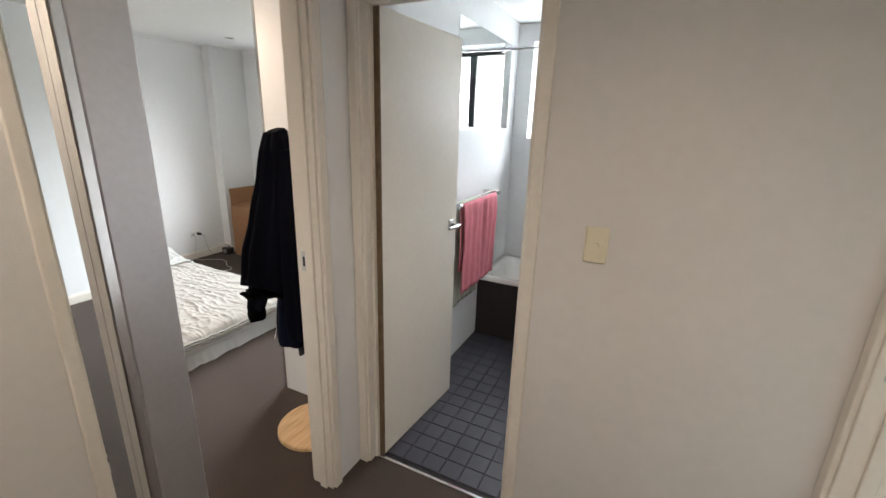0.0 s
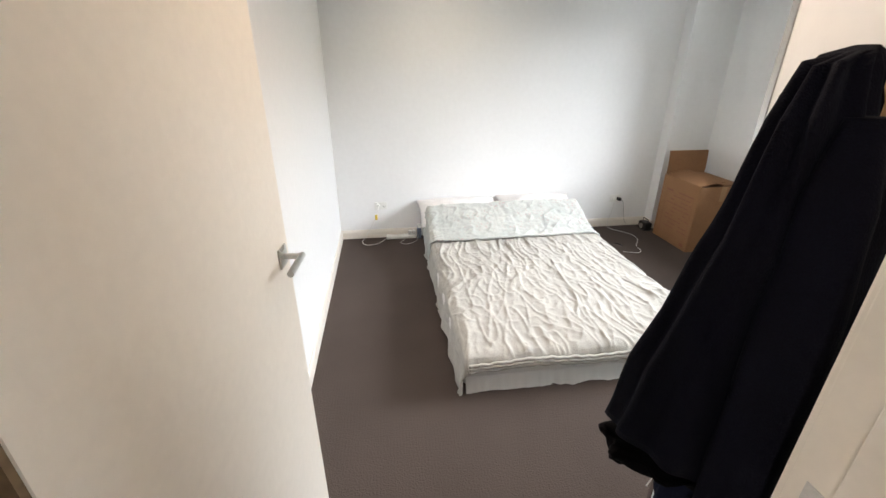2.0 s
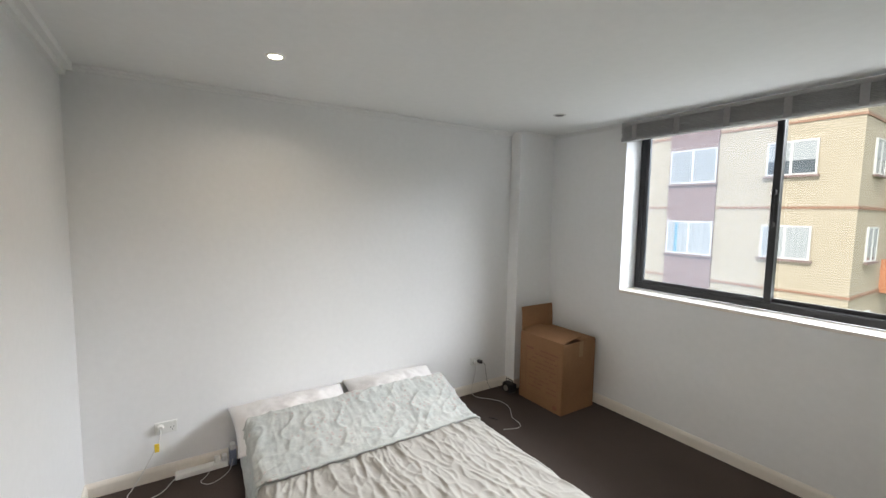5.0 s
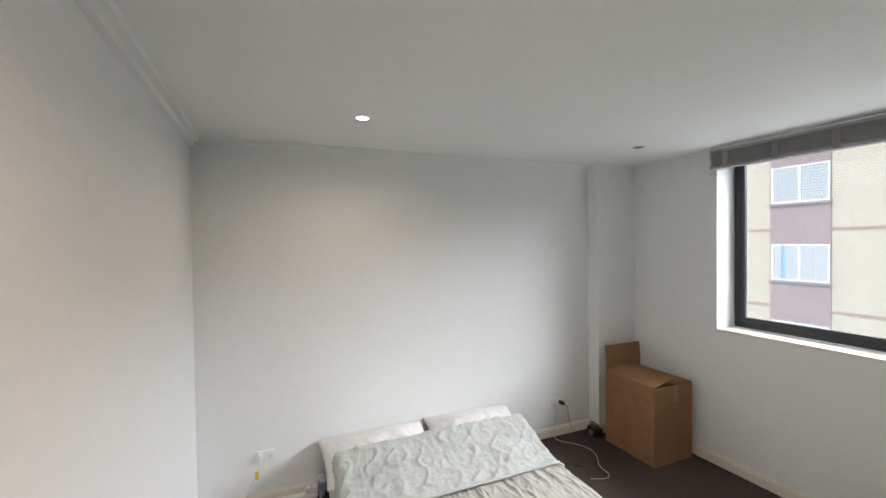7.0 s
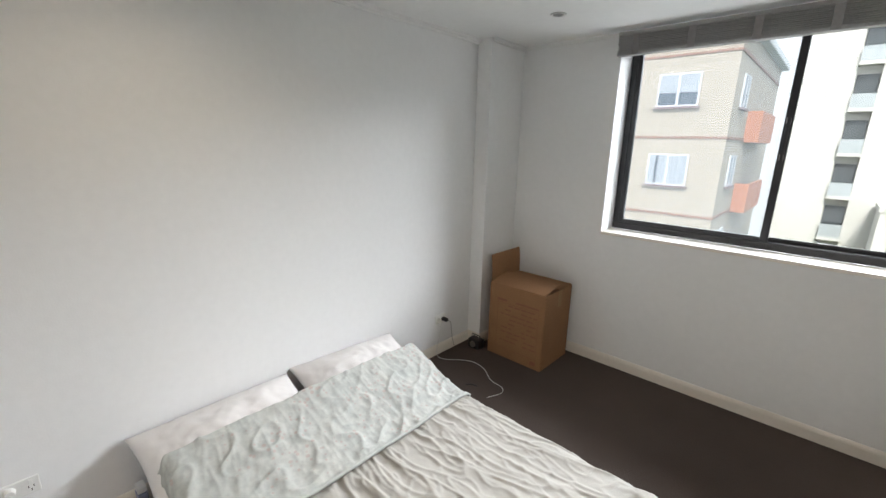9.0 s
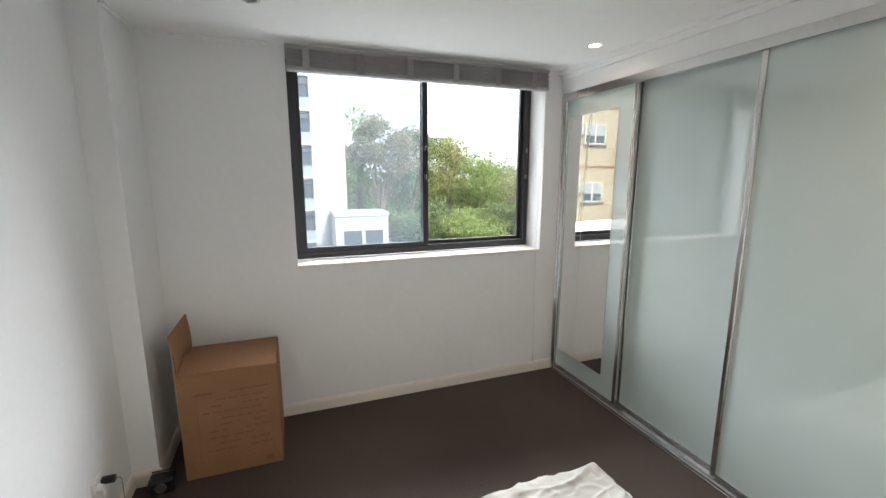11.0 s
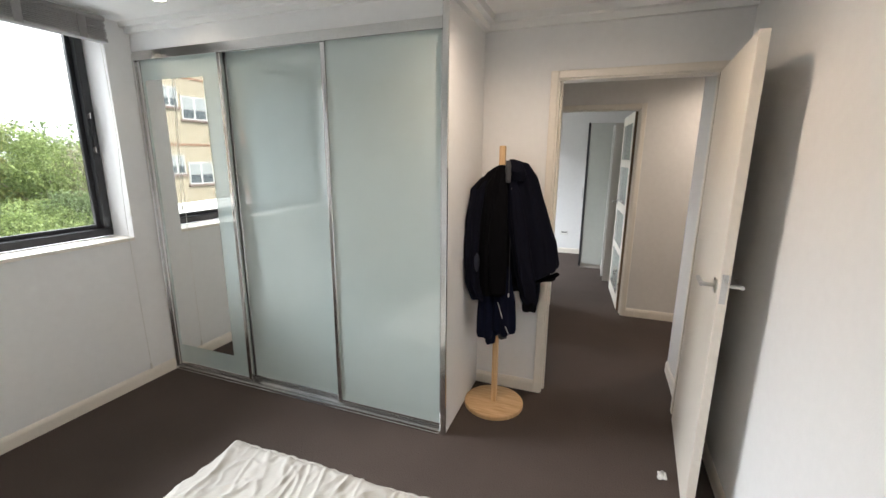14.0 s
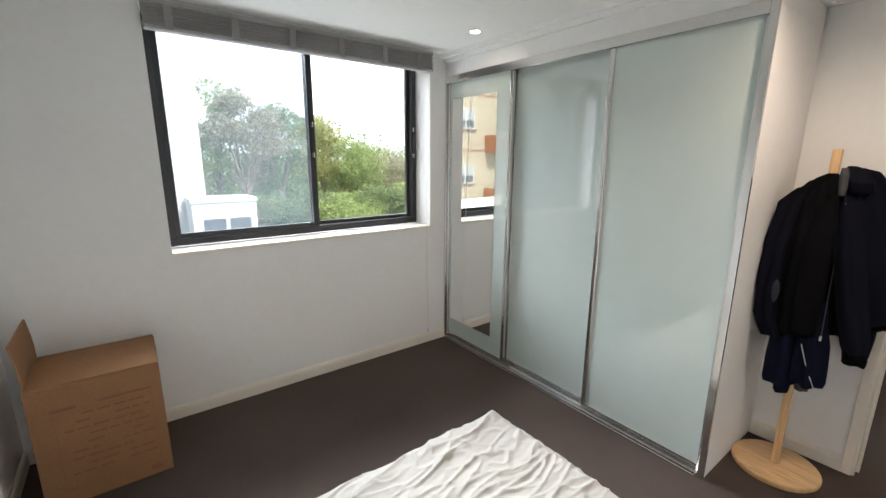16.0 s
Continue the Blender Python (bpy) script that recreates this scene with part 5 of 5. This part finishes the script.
LEAF = [foliage("leaf_deep_green", (0.17, 0.24, 0.12), (0.29, 0.36, 0.19)), foliage("leaf_yellow_green", (0.33, 0.37, 0.15), (0.50, 0.51, 0.24)), foliage("leaf_olive", (0.31, 0.30, 0.21), (0.47, 0.44, 0.33)), foliage("leaf_bright_green", (0.27, 0.37, 0.15), (0.42, 0.50, 0.22))]
BARK = material("pale_bark", (0.30, 0.26, 0.21), 0.9, vary=0.25, scale=2, fine=12)


def leaves(name, centres, s0, s1, rng):
    """Many small bent leaf clumps, turned at random, about the given centres."""
    n = len(centres)
    s = rng.uniform(s0, s1, (n, 1))
    u = rng.normal(size=(n, 3))
    u /= np.linalg.norm(u, axis=1)[:, None]
    v = np.cross(u, rng.normal(size=(n, 3)))
    v /= np.linalg.norm(v, axis=1)[:, None]
    w = np.cross(u, v) * s * 0.35
    verts = np.stack([centres - u * s, centres + v * s * 0.6 + w, centres + u * s, centres - v * s * 0.6 + w], axis=1).reshape(-1, 3)
    me = bpy.data.meshes.new(name)
    me.from_pydata(verts.tolist(), [], np.arange(4 * n).reshape(-1, 4).tolist())
    return me


def tree(x, y, top, spread, leaf, seed, base=GZ):
    rng = np.random.default_rng(seed)
    e = thing("tree", (x, y, base), "tall leafy tree with an uneven " + ("yellow-green" if leaf == 1 else "olive" if leaf == 2 else "green") + " crown beyond the window", "tree", group="trees beyond the window")
    b = bmesh.new()
    fork = base + (top - base) * 0.42
    rod((x, y, base), (x + 0.2, y, fork), spread * 0.075, 9, spread * 0.05, bm=b)
    ends = []
    for k in range(7):
        a = rng.uniform(0, 6.28)
        rr = spread * rng.uniform(0.25, 0.75)
        q = (x + rr * math.cos(a), y + rr * math.sin(a), fork + (top - fork) * rng.uniform(0.3, 0.85))
        mid = ((x + q[0]) / 2 + rng.uniform(-.4, .4), (y + q[1]) / 2, (fork + q[2]) / 2 + 0.5)
        rod((x + 0.2, y, fork - 0.3), mid, spread * 0.04, 7, spread * 0.026, bm=b)
        rod(mid, q, spread * 0.026, 6, spread * 0.010, bm=b)
        ends.append(q)
    part("trunk", b, BARK, e)
    centres = ends + [(x + rng.uniform(-.7, .7) * spread, y + rng.uniform(-.7, .7) * spread, base + (top - base) * rng.uniform(0.45, 0.95)) for _ in range(9)]
    centres.append((x, y, top - spread * 0.3))
    pts = []
    for cx, cy, cz in centres:
        r = spread * rng.uniform(0.28, 0.48)
        n = 720
        d = rng.normal(size=(n, 3))
        d /= np.linalg.norm(d, axis=1)[:, None]
        rad = r * rng.uniform(0.5, 1.1, n) ** 0.8 * (1 + 0.3 * np.sin(d[:, 0] * 5 + cx) * np.cos(d[:, 2] * 4 + cy))
        pts.append(np.array([cx - x, cy - y, cz - base]) + d * rad[:, None] * (1, 1, 0.72))
    me = leaves("crown", np.concatenate(pts), 0.07 * (spread / 4.5) ** 0.5, 0.17 * (spread / 4.5) ** 0.5, rng)
    me.materials.append(LEAF[leaf])
    o = new("crown", me)
    o.parent = e
    return e


for i, (x, y, top, spread, leaf) in enumerate(((11.0, 50, 8.6, 4.8, 2), (16.5, 56, 8.2, 5.5, 0), (21.5, 55, 6.8, 5.0, 1), (26, 52, 3.6, 4.6, 3), (31, 54, 2.6, 4.8, 2), (36, 52, 1.6, 5.0, 2), (42, 56, 2.2, 5.0, 1), (49, 58, 2.0, 5.5, 0), (57, 60, 3.0, 6.0, 3), (14, 42, -2.0, 4.0, 0), (18.5, 40, -2.2, 4.0, 3), (23, 41, -1.4, 4.2, 0), (27.5, 40, -1.8, 4.2, 3), (33, 42, -1.5, 4.5, 2), (39, 43, -1.5, 4.6, 3), (20, 33, -4.5, 3.4, 1), (25, 32, -4.3, 3.4, 3), (30.5, 33, -4.2, 3.6, 1), (46, 46, -1.0, 5.0, 0), (54, 48, -0.5, 5.2, 1), (15, 34, -5.2, 3.0, 3), (37, 35, -3.6, 3.8, 1), (66, 60, 3, 6, 2), (8.8, 52, 9.6, 3.6, 3))):
    tree(x, y, top, spread, leaf, 100 + i)
rng = np.random.default_rng(5)
fx, fy = rng.uniform(4, 110, 42000), rng.uniform(62, 95, 42000)
fz = GZ + (3.2 + 1.3 * np.sin(fx * 0.23) + 0.9 * np.sin(fx * 0.61) + 0.5 * np.sin(fx * 1.7 + fy) - GZ) * rng.uniform(0.3, 1, 42000)
me = leaves("far_woods", np.stack([fx, fy, fz], axis=1), 0.16, 0.4, rng)
me.materials.append(LEAF[0])
tagged(new("far_woods", me), "dense far woodland canopy behind the nearer trees", "woods", kind="stuff")

# ---- bathroom things ----
TUBW = material("white_acrylic", (0.82, 0.81, 0.78), 0.12, vary=0.02, scale=3)
TILE_D = material("dark_slate_tile", (0.042, 0.041, 0.054), 0.58, vary=0.15, scale=7, fine=60, bump=0.05, bump_scale=80)
tub = thing("bathtub", (4.4, 3.1, 0), "white acrylic bathtub behind a dark tiled front", "bathtub")
TY, TZ = 2.65, 0.495
b = bmesh.new()
ox0, ox1, oy0, oy1 = 3.646, 5.26, TY, 3.319
ring = [(0.0, TZ - 0.03), (0.0, TZ), (0.055, TZ), (0.075, TZ - 0.015), (0.12, 0.16), (0.2, 0.12)]
rings = []
for ins, z in ring:
    c = []
    for sx, sy in ((1, 1), (-1, 1), (-1, -1), (1, -1)):
        r = 0.10 if ins > 0.06 else 0.015
        cxx = (ox1 - ins - r) if sx > 0 else (ox0 + ins + r)
        cyy = (oy1 - ins - r) if sy > 0 else (oy0 + ins + r)
        a0 = {(1, 1): 0, (-1, 1): 90, (-1, -1): 180, (1, -1): 270}[(sx, sy)]
        for k in range(7):
            an = radians(a0 + 15 * k)
            c.append(b.verts.new((cxx + r * math.cos(an), cyy + r * math.sin(an), z)))
    rings.append(c)
for p, q in zip(rings, rings[1:]):
    for k in range(len(p)):
        b.faces.new((p[k], p[(k + 1) % len(p)], q[(k + 1) % len(p)], q[k]))
b.faces.new(rings[-1])
bmesh.ops.recalc_face_normals(b, faces=b.faces[:])
part("basin", b, TUBW, tub, smooth=True)
part("front_panel", box(3.646, TY + 0.03, -0.01, 5.26, TY + 0.07, TZ - 0.031), material("dark_brown_tile_front", (0.028, 0.022, 0.02), 0.3, vary=0.2, scale=3), tub, "dark brown tiled apron")
def mixer(x, z):
    e = thing("shower_mixer", (x, 3.32, z), "round chrome wall mixer with a short lever over the bath", "tap", group="bath mixers")
    part("rose", rod((x, 3.319, z), (x, 3.305, z), 0.052, 28, 0.048), CHROME, e)
    part("body", rod((x, 3.305, z), (x, 3.26, z), 0.024, 20), CHROME, e)
    part("lever", rod((x, 3.27, z), (x - 0.015, 3.255, z - 0.09), 0.007, 10), CHROME, e)
mixer(3.966, 0.866)
mixer(3.975, 1.266)
bm_ = thing("bathroom_mirror", (3.69, 2.8, 1.9), "frameless mirror on the tiled bathroom wall", "mirror")
part("mirror_sheet", box(3.6452, 2.17, 1.605, 3.65, 3.14, 2.22, 0.001), MIRROR, bm_)
sr = thing("shower_rail", (4.4, 2.78, 2.15), "thin chrome shower curtain rail across the bath", "rail")
part("rail", rod((3.646, 2.94, 2.16), (5.36, 2.94, 2.16), 0.011, 14), CHROME, sr)
part("flange", rod((3.6455, 2.94, 2.16), (3.66, 2.94, 2.16), 0.026, 18), CHROME, sr)
bw = thing("window_2", (4.25, 3.6, 1.5), "black aluminium bathroom window with frosted glass", "window", kind="structure")
fb = box(3.772, 3.50, 1.532, 4.658, 3.57, 1.585, 0.003)
box(3.772, 3.50, 2.215, 4.658, 3.57, 2.268, 0.003, bm=fb)
box(3.772, 3.50, 1.585, 3.83, 3.57, 2.215, 0.003, bm=fb)
box(4.60, 3.50, 1.585, 4.658, 3.57, 2.215, 0.003, bm=fb)
box(4.09, 3.50, 1.585, 4.15, 3.57, 2.215, 0.003, bm=fb)
part("window_frame", fb, BLACK_AL, bw)
FROSTED = bpy.data.materials.new("obscure_glass")
FROSTED.use_nodes = True
fn, fl_ = FROSTED.node_tree.nodes, FROSTED.node_tree.links
f_mix, f_tl, f_gl = fn.new("ShaderNodeMixShader"), fn.new("ShaderNodeBsdfTranslucent"), fn.new("ShaderNodeBsdfGlossy")
f_tl.inputs["Color"].default_value = (0.86, 0.88, 0.88, 1)
f_gl.inputs["Roughness"].default_value = 0.15
f_mix.inputs[0].default_value = 0.06
fl_.new(f_tl.outputs[0], f_mix.inputs[1])
fl_.new(f_gl.outputs[0], f_mix.inputs[2])
fl_.new(f_mix.outputs[0], fn["Material Output"].inputs["Surface"])
part("pane", box(3.83, 3.532, 1.585, 4.09, 3.538, 2.215), FROSTED, bw).visible_shadow = False
part("pane", box(4.15, 3.532, 1.585, 4.60, 3.538, 2.215), FROSTED, bw).visible_shadow = False

# heated towel rail with towels
PINK = material("pink_terry", (0.62, 0.20, 0.24), 0.9, vary=0.12, scale=12, fine=250, bump=0.35, bump_scale=350, spec=0.1)
SAGE = material("grey_green_terry", (0.42, 0.43, 0.37), 0.9, vary=0.1, scale=12, fine=250, bump=0.3, bump_scale=350, spec=0.1)
tl = thing("towel_rail", (3.75, 2.4, 1.1), "chrome double towel rail on the tiled wall", "towel rail")
for x, z in ((3.71, 1.15), (3.765, 1.15)):
    part("bar", rod((x, 2.0, z), (x, 2.70, z), 0.009, 12), CHROME, tl)
for y in (2.0, 2.70):
    part("bracket", box(3.6455, y - 0.012, 1.135, 3.777, y + 0.012, 1.165, 0.003), CHROME, tl)


def towel(x, y0, y1, z, drop_f, drop_b, mat, label, seed):
    e = thing("towel", (x, (y0 + y1) / 2, z), label, "towel", group="hanging towels")
    b = bmesh.new()
    nu, nv = 46, 40
    total = drop_f + drop_b
    g = []
    for i in range(nu + 1):
        row = []
        s = -drop_b + total * i / nu
        for j in range(nv + 1):
            v = y0 + (y1 - y0) * j / nv
            sw = 0.004 * math.sin(j * 0.95 + seed) + 0.012 * noise.noise(Vector((v * 9, s * 3, seed)))
            sw *= min(1, abs(s) / 0.08)
            r = 0.014
            if abs(s) < r * 1.57:
                px, pz = x + r * math.sin(s / r), z + r * math.cos(s / r)
            else:
                px, pz = x + math.copysign(r, s) + sw, z - abs(s) + r * 1.57
            pull = 1 - 0.08 * min(1, abs(s) / total)
            row.append(b.verts.new((px, (y0 + y1) / 2 + (v - (y0 + y1) / 2) * pull, pz + 0.02 * noise.noise(Vector((v * 4, seed, 0))) * abs(s) / total)))
        g.append(row)
    for i in range(nu):
        for j in range(nv):
            b.faces.new((g[i][j], g[i + 1][j], g[i + 1][j + 1], g[i][j + 1]))
    bmesh.ops.recalc_face_normals(b, faces=b.faces[:])
    o = part("cloth", b, mat, e, smooth=True)
    cloth_thickness(o, 0.006)
    return e


towel(3.765, 2.04, 2.62, 1.15, 0.60, 0.45, PINK, "ribbed pink bath towel folded over the towel rail", 1.0)
towel(3.71, 2.03, 2.46, 1.15, 0.70, 0.4, SAGE, "grey-green towel hanging behind the pink one", 4.0)

# hall cupboard with a mirrored sliding door
hc = thing("hall_cupboard", (4.24, -0.4, 0), "built-in hall cupboard with a mirrored sliding door in aluminium", "cupboard")
part("end_post", box(4.2105, 0.004, 0.0, 4.232, 0.0635, 2.30, 0.002), POST, hc, "satin grey aluminium end post")
part("channel", box(4.2105, -0.010, 0.0, 4.236, 0.0036, 2.25, 0.002), CHROME, hc, "polished aluminium channel")
part("mirror_door", box(4.2106, -0.88, 0.03, 4.216, -0.0102, 2.2), MIRROR, hc, "full-height mirror door")
part("floor_track", box(4.2106, -0.88, 0.0, 4.247, -0.0104, 0.018, 0.002), CHROME, hc)
part("head_track", box(4.2106, -0.88, 2.212, 4.247, -0.0104, 2.26, 0.002), CHROME, hc)

# second bedroom
cab = thing("tall_cabinet", (7.5, 0.45, 0), "tall pale grey-green cabinet with a dark edge in the second bedroom", "cabinet")
part("carcass", box(7.2, 0.0, 0.0, 7.83, 0.845, 2.05, 0.003), LAMINATE, cab)
GREYP = material("grey_cabinet_panel", (0.52, 0.53, 0.50), 0.3, vary=0.03, scale=2, fine=20)
part("end_panel", box(7.182, 0.02, 0.06, 7.199, 0.84, 2.045, 0.003), GREYP, cab)
part("side_edge", box(7.175, 0.846, 0.02, 7.82, 0.872, 2.055, 0.002), material("charcoal_edge", (0.05, 0.05, 0.055), 0.5), cab, "dark side panel")
part("handle", rod((7.30, 0.89, 1.0), (7.30, 0.89, 1.16), 0.006, 10), STEEL, cab)
gcab = thing("glazed_cabinet", (6.85, 0.3, 0), "white cabinet with framed glass doors beside the second bedroom door", "cabinet")
part("carcass", box(6.57, 0.02, 0.0, 7.17, 0.535, 2.0, 0.003), LAMINATE, gcab)
for x0_, x1_ in ((6.575, 6.868), (6.872, 7.165)):
    fb = box(x0_, 0.537, 0.06, x0_ + 0.05, 0.56, 1.98, 0.002)
    box(x1_ - 0.05, 0.537, 0.06, x1_, 0.56, 1.98, bm=fb)
    for z in (0.06, 0.50, 0.98, 1.45, 1.92):
        box(x0_ + 0.05, 0.537, z, x1_ - 0.05, 0.56, z + 0.06, bm=fb)
    dd = part("door", fb, PLASTIC, gcab, "white framed glass door")
    for z in (0.12, 0.56, 1.04, 1.51):
        part("pane", box(x0_ + 0.05, 0.540, z, x1_ - 0.05, 0.545, z + 0.38), FROST, dd)
    part("handle", rod((x1_ - 0.025, 0.575, 0.98), (x1_ - 0.025, 0.575, 1.1), 0.005, 8), STEEL, dd)

# ---- bathroom floor tiles ----
tile_b = box(-0.0485, -0.0485, -0.010, 0.0485, 0.0485, 0.0, 0.0025)
tile_me = bpy.data.meshes.new("tile")
tile_b.to_mesh(tile_me)
tile_b.free()
tile_me.materials.append(TILE_D)
bath_floor = bpy.data.objects["bath_floor"]
random.seed(8)
for i in range(11):
    for j in range(14):
        o = new("tile", tile_me)
        o.location = (3.70 + 0.1 * i, 1.28 + 0.1 * j, 0.001 + random.uniform(-0.0006, 0.0006))
        o.rotation_euler = (random.uniform(-0.004, 0.004), random.uniform(-0.004, 0.004), 0)
        o.parent = bath_floor
